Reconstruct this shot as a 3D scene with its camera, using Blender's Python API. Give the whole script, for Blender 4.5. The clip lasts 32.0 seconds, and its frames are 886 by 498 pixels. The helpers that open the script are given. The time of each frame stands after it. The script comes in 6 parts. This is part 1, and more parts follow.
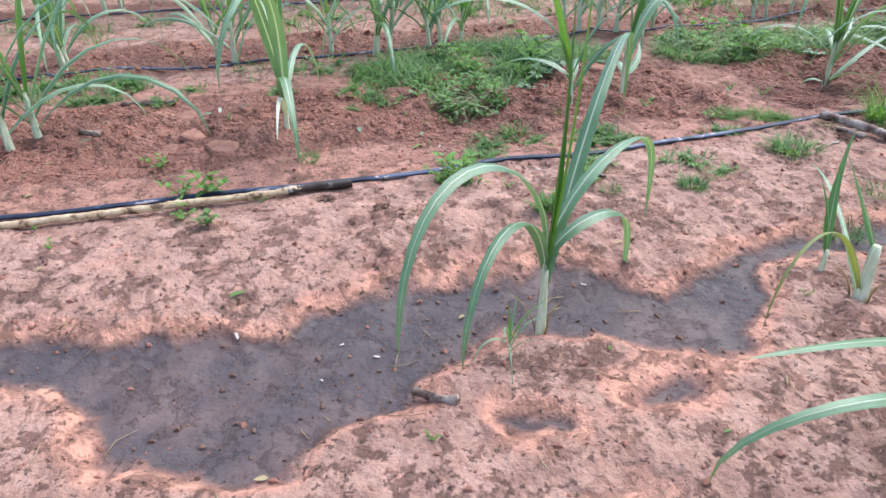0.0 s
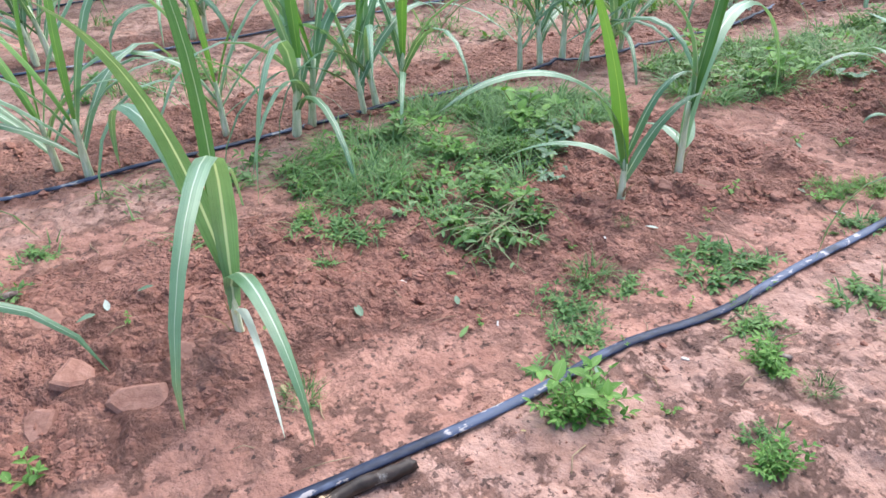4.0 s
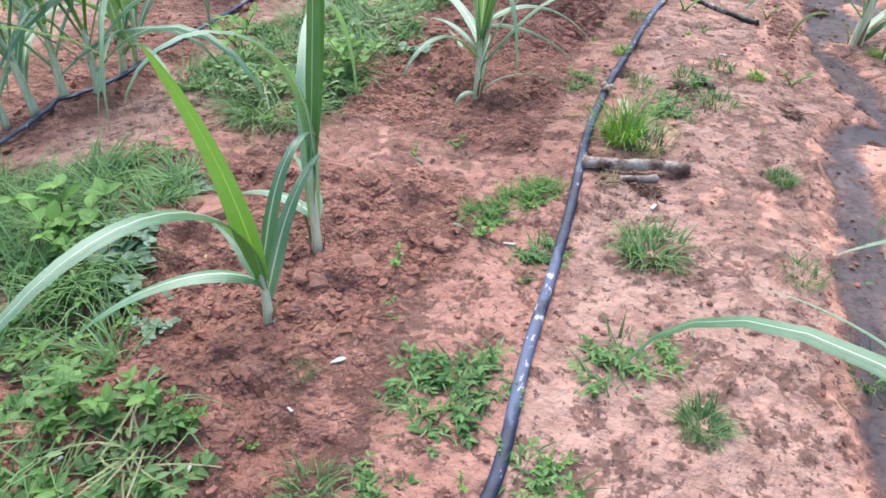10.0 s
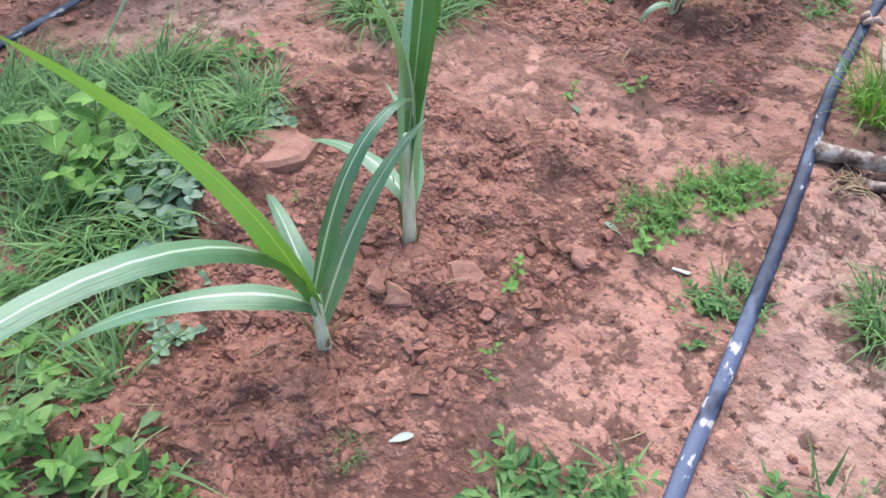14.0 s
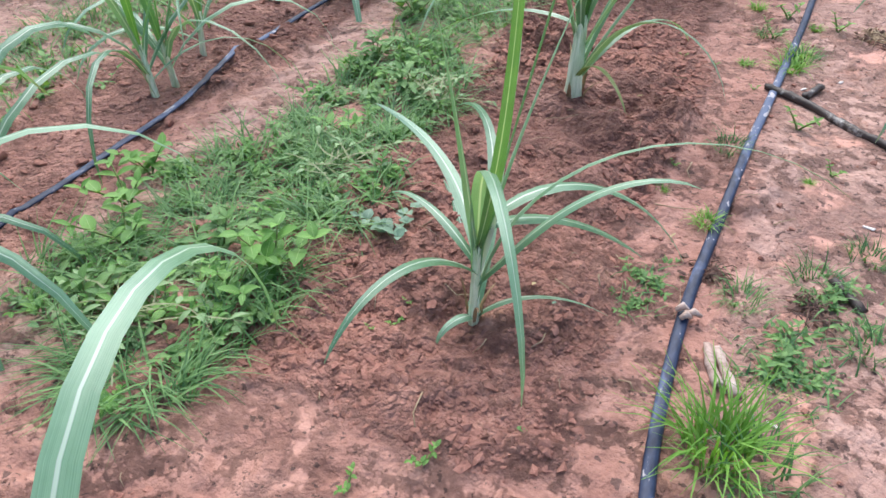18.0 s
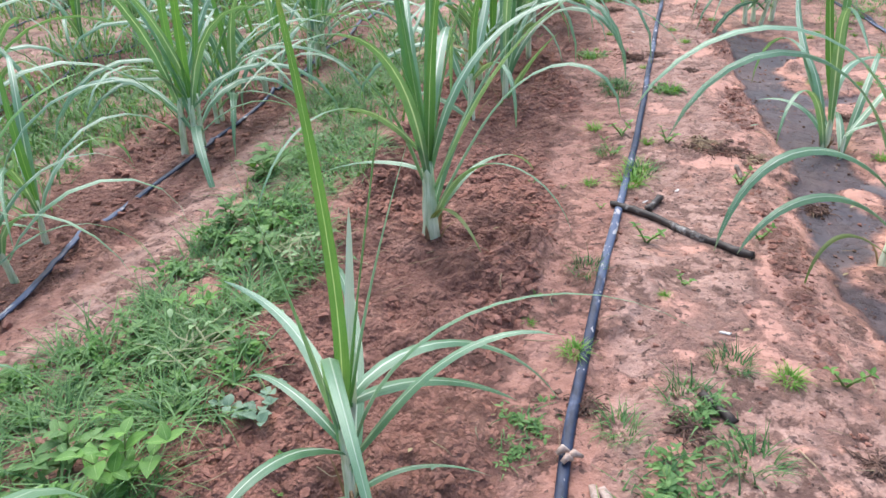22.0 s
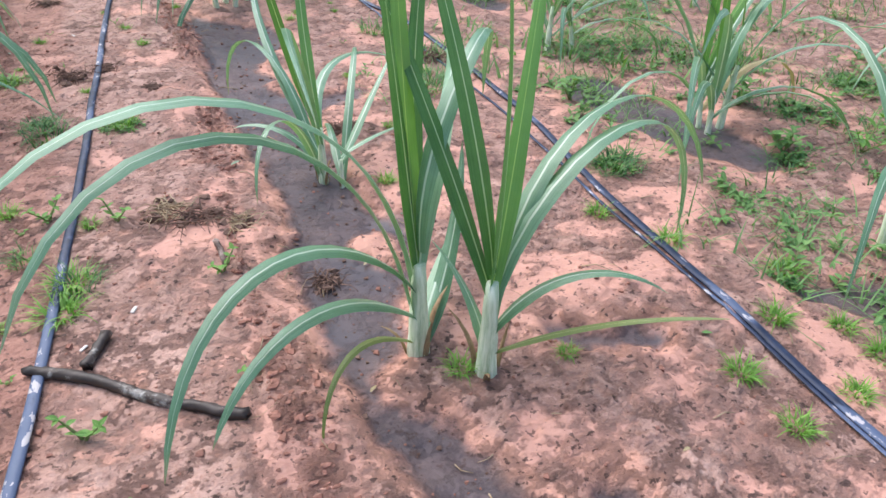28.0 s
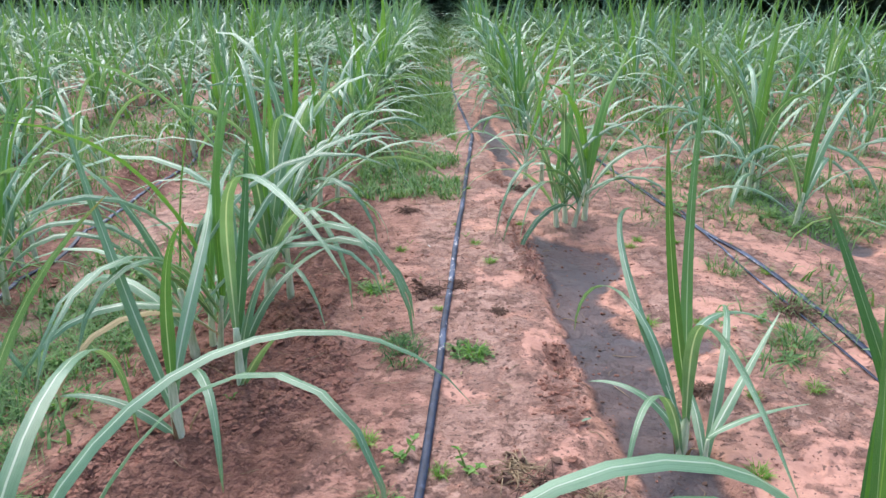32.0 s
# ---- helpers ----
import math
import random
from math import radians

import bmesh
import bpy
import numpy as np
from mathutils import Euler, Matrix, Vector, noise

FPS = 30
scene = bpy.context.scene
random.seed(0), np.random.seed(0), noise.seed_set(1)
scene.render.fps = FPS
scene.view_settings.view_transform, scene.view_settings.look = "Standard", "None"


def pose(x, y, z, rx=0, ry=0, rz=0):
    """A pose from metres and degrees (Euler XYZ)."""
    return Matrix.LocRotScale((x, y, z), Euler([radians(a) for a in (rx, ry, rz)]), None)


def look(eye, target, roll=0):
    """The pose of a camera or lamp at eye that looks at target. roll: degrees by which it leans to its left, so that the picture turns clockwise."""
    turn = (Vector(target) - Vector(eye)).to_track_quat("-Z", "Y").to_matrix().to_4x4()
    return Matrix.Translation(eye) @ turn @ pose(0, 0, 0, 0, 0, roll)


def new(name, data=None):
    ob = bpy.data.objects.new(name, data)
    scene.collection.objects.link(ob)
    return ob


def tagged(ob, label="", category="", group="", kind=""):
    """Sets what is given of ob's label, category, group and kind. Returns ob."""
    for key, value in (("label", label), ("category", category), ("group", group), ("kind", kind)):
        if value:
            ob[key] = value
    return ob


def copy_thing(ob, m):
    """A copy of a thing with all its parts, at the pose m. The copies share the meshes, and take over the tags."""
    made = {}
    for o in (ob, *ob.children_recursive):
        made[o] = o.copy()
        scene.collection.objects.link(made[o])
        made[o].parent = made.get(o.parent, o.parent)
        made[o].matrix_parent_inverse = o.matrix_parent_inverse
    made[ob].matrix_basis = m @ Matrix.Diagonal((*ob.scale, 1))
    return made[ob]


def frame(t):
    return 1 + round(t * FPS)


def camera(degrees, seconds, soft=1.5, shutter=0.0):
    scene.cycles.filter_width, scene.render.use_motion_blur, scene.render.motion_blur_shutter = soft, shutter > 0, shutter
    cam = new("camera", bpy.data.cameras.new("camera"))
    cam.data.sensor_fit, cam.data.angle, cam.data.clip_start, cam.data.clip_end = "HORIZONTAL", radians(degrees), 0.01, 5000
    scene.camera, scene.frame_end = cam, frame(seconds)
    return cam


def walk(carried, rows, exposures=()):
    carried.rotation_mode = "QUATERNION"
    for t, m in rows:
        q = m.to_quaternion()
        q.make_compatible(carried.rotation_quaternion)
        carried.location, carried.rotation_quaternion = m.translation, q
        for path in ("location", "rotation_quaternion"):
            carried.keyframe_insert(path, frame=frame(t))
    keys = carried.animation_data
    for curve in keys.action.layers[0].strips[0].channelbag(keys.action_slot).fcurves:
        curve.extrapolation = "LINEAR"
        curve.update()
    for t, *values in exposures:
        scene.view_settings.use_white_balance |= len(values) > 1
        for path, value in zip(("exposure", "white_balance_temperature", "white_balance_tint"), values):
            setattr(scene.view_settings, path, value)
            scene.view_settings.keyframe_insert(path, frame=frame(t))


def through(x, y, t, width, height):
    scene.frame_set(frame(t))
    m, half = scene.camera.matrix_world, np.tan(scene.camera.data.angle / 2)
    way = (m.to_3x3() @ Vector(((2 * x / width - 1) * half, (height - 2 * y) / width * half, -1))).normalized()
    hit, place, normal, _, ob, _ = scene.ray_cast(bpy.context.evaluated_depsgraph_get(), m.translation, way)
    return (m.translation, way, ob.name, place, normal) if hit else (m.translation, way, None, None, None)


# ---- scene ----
cam = camera(62.0, 32.0, soft=1.5)
METRES, EYE, TILT, LEAN, TURN = 5.5, 1.0, -30.5, 0.25, 75.0
ROWS = [
    (0.0, 0.0, 0.0, 0.0, 0.0, 0.0, -0.0),
    (0.5, -0.0081, 0.0325, 0.0112, -1.18, -0.54, -0.38),
    (1.0, -0.0121, 0.0698, 0.0352, -0.78, -0.78, -1.64),
    (1.5, -0.0268, 0.087, 0.0444, -0.87, -1.3, -1.36),
    (2.0, -0.0541, 0.1049, 0.06, -2.66, -1.87, 0.76),
    (2.5, -0.0664, 0.1178, 0.0675, -4.95, -2.25, 3.3),
    (3.0, -0.0722, 0.1433, 0.0841, -7.34, -2.6, 5.45),
    (3.5, -0.0721, 0.1643, 0.1011, -9.93, -2.69, 7.16),
    (5.5, -0.105, 0.2476, 0.143, -21.55, -4.68, 13.19),
    (6.0, -0.1047, 0.2645, 0.1646, -26.7, -6.62, 15.55),
    (6.5, -0.1223, 0.2619, 0.1654, -34.46, -9.67, 18.62),
    (7.0, -0.1308, 0.2644, 0.169, -42.74, -13.05, 21.36),
    (7.5, -0.1247, 0.2695, 0.1718, -48.54, -15.57, 22.74),
    (8.0, -0.1179, 0.2731, 0.1734, -51.53, -17.15, 23.11),
    (8.5, -0.0968, 0.2802, 0.1736, -52.28, -18.04, 22.87),
    (9.0, -0.063, 0.2843, 0.1766, -51.95, -18.36, 22.64),
    (9.5, -0.046, 0.2888, 0.1778, -51.63, -18.76, 22.47),
    (10.0, -0.0366, 0.3014, 0.1851, -51.38, -19.1, 22.51),
    (10.5, -0.0258, 0.3191, 0.1935, -50.68, -19.49, 22.51),
    (11.0, -0.0181, 0.3301, 0.199, -49.03, -20.14, 22.01),
    (11.5, -0.0036, 0.3377, 0.2018, -45.88, -20.76, 20.83),
    (12.0, 0.0164, 0.342, 0.2016, -42.01, -21.82, 19.21),
    (12.5, 0.0295, 0.3492, 0.1999, -38.43, -23.18, 17.79),
    (13.0, 0.0374, 0.3593, 0.1971, -36.28, -24.59, 17.04),
    (13.5, 0.0405, 0.3598, 0.1959, -35.9, -25.72, 17.25),
    (15.5, 0.0655, 0.3888, 0.219, -46.47, -28.05, 23.23),
    (16.0, 0.0792, 0.3904, 0.2213, -48.62, -27.77, 23.71),
    (16.5, 0.0994, 0.3905, 0.2245, -49.33, -26.49, 23.5),
    (17.0, 0.1185, 0.3858, 0.227, -48.73, -23.93, 23.01),
    (17.5, 0.1305, 0.3842, 0.2293, -47.83, -21.3, 22.69),
    (18.0, 0.1393, 0.3833, 0.2308, -47.21, -18.68, 22.69),
    (18.5, 0.1457, 0.3814, 0.2324, -47.36, -16.45, 23.05),
    (19.0, 0.1481, 0.3798, 0.2333, -48.48, -14.86, 23.57),
    (19.5, 0.1512, 0.3788, 0.2367, -50.11, -13.68, 24.18),
    (20.0, 0.1539, 0.3777, 0.2374, -51.78, -12.96, 24.76),
    (20.5, 0.1552, 0.3764, 0.2381, -53.02, -12.43, 25.31),
    (21.0, 0.1555, 0.377, 0.24, -53.96, -12.28, 26.08),
    (21.5, 0.1554, 0.3774, 0.2404, -55.52, -12.82, 27.17),
    (22.0, 0.1603, 0.375, 0.237, -58.12, -14.29, 28.67),
    (22.5, 0.1684, 0.367, 0.2319, -65.96, -18.59, 30.46),
    (23.0, 0.1798, 0.3595, 0.225, -79.96, -26.1, 31.06),
    (23.5, 0.1965, 0.3608, 0.2243, -92.2, -32.53, 30.43),
    (24.0, 0.2075, 0.3657, 0.23, -98.69, -35.35, 30.34),
    (24.5, 0.2152, 0.3694, 0.233, -102.36, -36.38, 30.22),
    (25.0, 0.2227, 0.3702, 0.2309, -104.35, -37.19, 29.7),
    (25.5, 0.2415, 0.3684, 0.2271, -103.94, -37.34, 29.16),
    (27.5, 0.3077, 0.3523, 0.2194, -97.61, -36.83, 29.22),
    (28.0, 0.323, 0.3583, 0.22, -97.97, -37.39, 28.85),
    (28.5, 0.3429, 0.3646, 0.2242, -98.12, -37.86, 28.32),
    (29.0, 0.3569, 0.3755, 0.2293, -95.28, -36.36, 28.08),
    (29.5, 0.3595, 0.3879, 0.2421, -87.01, -30.32, 28.51),
    (30.0, 0.362, 0.3938, 0.2497, -79.65, -24.25, 28.72),
    (30.5, 0.3641, 0.3956, 0.2525, -75.88, -20.11, 28.59),
    (31.0, 0.3648, 0.3938, 0.2582, -74.24, -16.45, 28.79),
    (31.5, 0.3651, 0.3917, 0.265, -73.3, -13.2, 28.94),
    (32.0, 0.3658, 0.3911, 0.2658, -72.88, -11.29, 29.19),
]
walk(cam, [(t, pose(0, 0, EYE, TILT, LEAN, TURN) @ pose(METRES * x, METRES * y, METRES * z, 90 + pitch, roll, yaw)) for t, x, y, z, yaw, pitch, roll in ROWS], [(0.0, 1.15), (1.0, 1.15), (2.0, 1.05), (3.0, 1.15), (5.0, 1.35), (13.0, 1.3), (22.0, 1.25), (24.0, 1.15), (29.0, 1.2), (31.5, 1.1)])

# ---- daylight: overcast ----
world = bpy.data.worlds.new("overcast_sky")
scene.world = world
world.use_nodes = True
wn = world.node_tree.nodes
sky = wn.new("ShaderNodeTexSky")
sky.sky_type = "NISHITA"
sky.sun_disc = False
sky.sun_elevation, sky.sun_rotation = radians(55), radians(332)
sky.air_density, sky.dust_density, sky.ozone_density = 1.0, 1.0, 1.0
world.node_tree.links.new(sky.outputs[0], wn["Background"].inputs[0])
wn["Background"].inputs[1].default_value = 0.13
sun = new("sun", bpy.data.lights.new("sun", "SUN"))
sun.data.energy, sun.data.angle, sun.data.color = 2.2, radians(66), (1.0, 0.985, 0.965)
sun.matrix_world = look((-8.0, 15.0, 24.0), (0, 0, 0))


# ---- materials ----
def material(name, rough=0.8, spec=0.3):
    m = bpy.data.materials.new(name)
    m.use_nodes = True
    b = m.node_tree.nodes["Principled BSDF"]
    b.inputs["Roughness"].default_value = rough
    b.inputs["Specular IOR Level"].default_value = spec
    return m, m.node_tree, b


def node(tree, kind, **values):
    n = tree.nodes.new(kind)
    for key, value in values.items():
        n.inputs[key.replace("_", " ")].default_value = value
    return n


def coords(tree, scale=(1, 1, 1)):
    tc = tree.nodes.new("ShaderNodeTexCoord")
    mp = tree.nodes.new("ShaderNodeMapping")
    mp.inputs["Scale"].default_value = scale
    tree.links.new(tc.outputs["Object"], mp.inputs["Vector"])
    return mp.outputs["Vector"]


def noise_at(tree, vec, scale, detail=4.0, rough=0.6):
    n = node(tree, "ShaderNodeTexNoise", Scale=scale, Detail=detail, Roughness=rough)
    tree.links.new(vec, n.inputs["Vector"])
    return n.outputs["Fac"]


def ramp(tree, fac, stops):
    r = tree.nodes.new("ShaderNodeValToRGB")
    while len(r.color_ramp.elements) < len(stops):
        r.color_ramp.elements.new(0.5)
    for e, (at, c) in zip(r.color_ramp.elements, stops):
        e.position = at
        e.color = (*c, 1) if len(c) == 3 else c
    tree.links.new(fac, r.inputs["Fac"])
    return r.outputs["Color"]


def mix(tree, fac, a, b, blend="MIX"):
    n = tree.nodes.new("ShaderNodeMix")
    n.data_type, n.blend_type = "RGBA", blend
    for value, sock in ((fac, n.inputs[0]), (a, n.inputs[6]), (b, n.inputs[7])):
        if hasattr(value, "is_linked"):
            tree.links.new(value, sock)
        else:
            sock.default_value = value if isinstance(value, (int, float)) else (*value, 1)
    return n.outputs[2]


def calc(tree, op, a, b=0.0, c=0.0, clamp=False):
    n = tree.nodes.new("ShaderNodeMath")
    n.operation, n.use_clamp = op, clamp
    for value, sock in zip((a, b, c), n.inputs):
        if hasattr(value, "is_linked"):
            tree.links.new(value, sock)
        else:
            sock.default_value = value
    return n.outputs[0]


def attr(tree, name):
    n = tree.nodes.new("ShaderNodeAttribute")
    n.attribute_name = name
    return n.outputs["Fac"]


def step(tree, value, lo, hi):
    n = tree.nodes.new("ShaderNodeMapRange")
    n.interpolation_type = "SMOOTHSTEP"
    tree.links.new(value, n.inputs["Value"])
    n.inputs["From Min"].default_value, n.inputs["From Max"].default_value = lo, hi
    return n.outputs["Result"]


def bump(tree, bsdf, height, strength, distance):
    n = node(tree, "ShaderNodeBump", Strength=strength, Distance=distance)
    tree.links.new(height, n.inputs["Height"])
    tree.links.new(n.outputs["Normal"], bsdf.inputs["Normal"])


def make_soil():
    m, t, b = material("red_clay_soil", 0.82, 0.3)
    v = coords(t)
    big, mid, fine = noise_at(t, v, 3.2, 5, 0.60), noise_at(t, v, 11, 8, 0.68), noise_at(t, v, 85, 6, 0.75)
    scab, crumb = noise_at(t, v, 15, 10, 0.76), noise_at(t, v, 46, 6, 0.72)

    def off(value, scale):
        return calc(t, "MULTIPLY", calc(t, "SUBTRACT", value, 0.5), scale)

    # trodden crust: a grey-pink skin
    crust = ramp(t, mid, [(0.34, (0.26, 0.138, 0.106)), (0.48, (0.385, 0.222, 0.175)), (0.60, (0.475, 0.295, 0.240)), (0.72, (0.40, 0.235, 0.186))])
    crust = mix(t, calc(t, "MULTIPLY", step(t, fine, 0.48, 0.68), 0.3), crust, (0.53, 0.345, 0.285))
    # washed orange sand in soft patches
    sand = ramp(t, fine, [(0.3, (0.47, 0.226, 0.168)), (0.7, (0.57, 0.298, 0.230))])
    lay = calc(t, "ADD", big, calc(t, "ADD", off(mid, 0.7), calc(t, "MULTIPLY", attr(t, "washed"), 0.12)))
    patch = step(t, lay, 0.55, 0.70)
    ground_col = mix(t, calc(t, "MULTIPLY", patch, 0.88), crust, sand)
    ground_col = mix(t, attr(t, "rim"), ground_col, sand)
    # red loam trodden out from the dug strips
    loam = ramp(t, calc(t, "ADD", mid, off(crumb, 0.5)), [(0.32, (0.27, 0.122, 0.090)), (0.52, (0.375, 0.181, 0.135)), (0.70, (0.455, 0.242, 0.187))])
    loamm = step(t, calc(t, "ADD", attr(t, "loam"), off(calc(t, "ADD", calc(t, "MULTIPLY", big, 0.5), calc(t, "MULTIPLY", mid, 0.5)), 1.8)), 0.25, 0.75)
    ground_col = mix(t, calc(t, "MULTIPLY", loamm, 0.85), ground_col, loam)
    # dark scabs and old leaf mould, in drifts
    drift = calc(t, "ADD", scab, off(big, -0.45))
    ground_col = mix(t, calc(t, "MULTIPLY", step(t, drift, 0.485, 0.585), 0.5), ground_col, (0.255, 0.132, 0.102))
    ground_col = mix(t, calc(t, "MULTIPLY", step(t, calc(t, "ADD", noise_at(t, v, 30, 7, 0.75), off(big, -0.25)), 0.60, 0.69), 0.72), ground_col, (0.115, 0.062, 0.050))
    # freshly dug earth
    dug = ramp(t, crumb, [(0.30, (0.200, 0.086, 0.063)), (0.5, (0.275, 0.125, 0.093)), (0.70, (0.355, 0.175, 0.133))])
    dug = mix(t, calc(t, "MULTIPLY", step(t, mid, 0.50, 0.64), 0.5), dug, (0.36, 0.170, 0.127))
    # farther along the rows: damp earth, with shade darkened into its colour
    dug = mix(t, calc(t, "MULTIPLY", attr(t, "moist"), 0.55), dug, mix(t, 1.0, dug, (0.55, 0.52, 0.52), "MULTIPLY"))
    dugm = step(t, calc(t, "ADD", attr(t, "dug"), off(mid, 2.0)), 0.22, 0.80)
    col = mix(t, dugm, ground_col, dug)
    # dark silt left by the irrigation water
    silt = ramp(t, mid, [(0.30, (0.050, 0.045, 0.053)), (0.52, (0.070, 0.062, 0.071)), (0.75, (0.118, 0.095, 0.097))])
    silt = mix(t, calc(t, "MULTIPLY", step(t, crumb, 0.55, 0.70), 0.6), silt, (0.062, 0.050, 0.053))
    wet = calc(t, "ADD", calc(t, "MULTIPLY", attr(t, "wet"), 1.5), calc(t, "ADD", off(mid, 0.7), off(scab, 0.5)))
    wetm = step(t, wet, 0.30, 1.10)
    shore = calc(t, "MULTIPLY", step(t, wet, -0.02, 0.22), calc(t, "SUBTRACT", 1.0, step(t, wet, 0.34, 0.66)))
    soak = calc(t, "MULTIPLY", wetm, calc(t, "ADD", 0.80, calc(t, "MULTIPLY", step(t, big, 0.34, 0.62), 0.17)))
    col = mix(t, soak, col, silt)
    col = mix(t, calc(t, "MULTIPLY", shore, 0.9), col, (0.60, 0.305, 0.222))
    # dark crumbs
    dots = calc(t, "SUBTRACT", 0.8, calc(t, "MULTIPLY", dugm, 0.6))
    col = mix(t, calc(t, "MULTIPLY", step(t, noise_at(t, v, 52, 4, 0.55), 0.605, 0.645), dots), col, (0.085, 0.048, 0.04))
    t.links.new(col, b.inputs["Base Color"])
    t.links.new(calc(t, "SUBTRACT", 0.80, calc(t, "ADD", calc(t, "MULTIPLY", wetm, 0.2), calc(t, "MULTIPLY", patch, 0.1))), b.inputs["Roughness"])
    soft1, soft2, soft3 = noise_at(t, v, 12, 5, 0.6), noise_at(t, v, 28, 5, 0.6), noise_at(t, v, 75, 3, 0.5)
    rough = calc(t, "ADD", calc(t, "MULTIPLY", soft1, 0.8), calc(t, "ADD", calc(t, "MULTIPLY", soft2, 0.75), calc(t, "MULTIPLY", soft3, 0.2)))
    rough = calc(t, "ADD", rough, calc(t, "MULTIPLY", step(t, drift, 0.52, 0.64), 0.25))
    loose = calc(t, "ADD", calc(t, "MULTIPLY", soft3, 0.5), calc(t, "MULTIPLY", soft2, 0.5))
    for scale, share in ((48, 0.85), (105, 0.4)):
        cells = node(t, "ShaderNodeTexVoronoi", Scale=scale)
        t.links.new(v, cells.inputs["Vector"])
        grain = calc(t, "MULTIPLY", calc(t, "SUBTRACT", 0.9, cells.outputs["Distance"]), step(t, noise_at(t, v, scale * 0.33, 3, 0.6), 0.36, 0.60))
        loose = calc(t, "ADD", loose, calc(t, "MULTIPLY", grain, share))
    h = calc(t, "ADD", rough, calc(t, "MULTIPLY", loose, dugm))
    h = calc(t, "MULTIPLY", h, calc(t, "SUBTRACT", 1.0, calc(t, "MULTIPLY", calc(t, "MULTIPLY", patch, 0.65), calc(t, "SUBTRACT", 1.0, dugm))))
    h = calc(t, "MULTIPLY", h, calc(t, "SUBTRACT", 1.0, calc(t, "MULTIPLY", wetm, 0.72)))
    bump(t, b, h, 1.0, 0.021)
    return m


def make_clod():
    m, t, b = material("loose_earth", 0.9, 0.15)
    v = coords(t)
    info = t.nodes.new("ShaderNodeNewGeometry")
    f = noise_at(t, v, 60, 5, 0.7)
    c1 = ramp(t, f, [(0.3, (0.225, 0.099, 0.073)), (0.7, (0.375, 0.183, 0.138))])
    c2 = mix(t, info.outputs["Random Per Island"], (0.92, 0.92, 0.92), (1.2, 1.2, 1.2))
    t.links.new(mix(t, 1.0, c1, c2, "MULTIPLY"), b.inputs["Base Color"])
    bump(t, b, noise_at(t, v, 70, 5, 0.7), 0.8, 0.008)
    return m


def make_leaf(name, low, high, rib, ribw, rough=0.42, through=0.28, spread=0.12, shine=0.6):
    """A blade with a pale rib, long fibres and light that shines through it."""
    m, t, b = material(name, rough, shine)
    v = coords(t)
    info = t.nodes.new("ShaderNodeObjectInfo")
    shape = t.nodes.new("ShaderNodeNewGeometry")
    across = calc(t, "ABSOLUTE", attr(t, "across"))
    along = attr(t, "along")
    fibres = t.nodes.new("ShaderNodeCombineXYZ")
    t.links.new(calc(t, "MULTIPLY", attr(t, "across"), 9.0), fibres.inputs[0])
    t.links.new(calc(t, "MULTIPLY", along, 1.2), fibres.inputs[1])
    fn = noise_at(t, fibres.outputs[0], 2.0, 3)
    blot = noise_at(t, v, 9.0, 4)
    tone = calc(t, "ADD", calc(t, "MULTIPLY", fn, 0.6), calc(t, "ADD", calc(t, "MULTIPLY", blot, 0.35), calc(t, "ADD", calc(t, "MULTIPLY", info.outputs["Random"], 0.22), calc(t, "MULTIPLY", calc(t, "SUBTRACT", shape.outputs["Random Per Island"], 0.5), spread))))
    col = ramp(t, tone, [(0.38, low), (0.78, high)])
    wide = calc(t, "MULTIPLY", calc(t, "SUBTRACT", 1.15, along), ribw)
    rim = calc(t, "SUBTRACT", 1.0, calc(t, "DIVIDE", across, calc(t, "ADD", wide, 0.001)), 0.0, True)
    col = mix(t, calc(t, "MINIMUM", calc(t, "MULTIPLY", rim, 1.6), 0.8), col, rib)
    # dry, yellowed tip
    tip = step(t, calc(t, "ADD", along, calc(t, "MULTIPLY", calc(t, "SUBTRACT", blot, 0.5), 0.3)), 0.93, 1.05)
    col = mix(t, calc(t, "MULTIPLY", tip, 0.7), col, (0.30, 0.22, 0.10))
    t.links.new(col, b.inputs["Base Color"])
    bump(t, b, fn, 0.25, 0.004)
    out = t.nodes["Material Output"]
    tr = t.nodes.new("ShaderNodeBsdfTranslucent")
    t.links.new(mix(t, 1.0, col, (1.25, 1.3, 0.55), "MULTIPLY"), tr.inputs["Color"])
    ms = t.nodes.new("ShaderNodeMixShader")
    ms.inputs[0].default_value = through
    t.links.new(b.outputs[0], ms.inputs[1])
    t.links.new(tr.outputs[0], ms.inputs[2])
    t.links.new(ms.outputs[0], out.inputs["Surface"])
    return m


def make_plain(name, stops, scale, rough=0.7, spec=0.3, relief=0.004, stretch=(1, 1, 1)):
    m, t, b = material(name, rough, spec)
    v = coords(t, stretch)
    n1, n2 = noise_at(t, v, scale, 5, 0.65), noise_at(t, v, scale * 5, 4, 0.6)
    f = calc(t, "ADD", calc(t, "MULTIPLY", n1, 0.75), calc(t, "MULTIPLY", n2, 0.25))
    t.links.new(ramp(t, f, stops), b.inputs["Base Color"])
    bump(t, b, f, 0.6, relief)
    return m


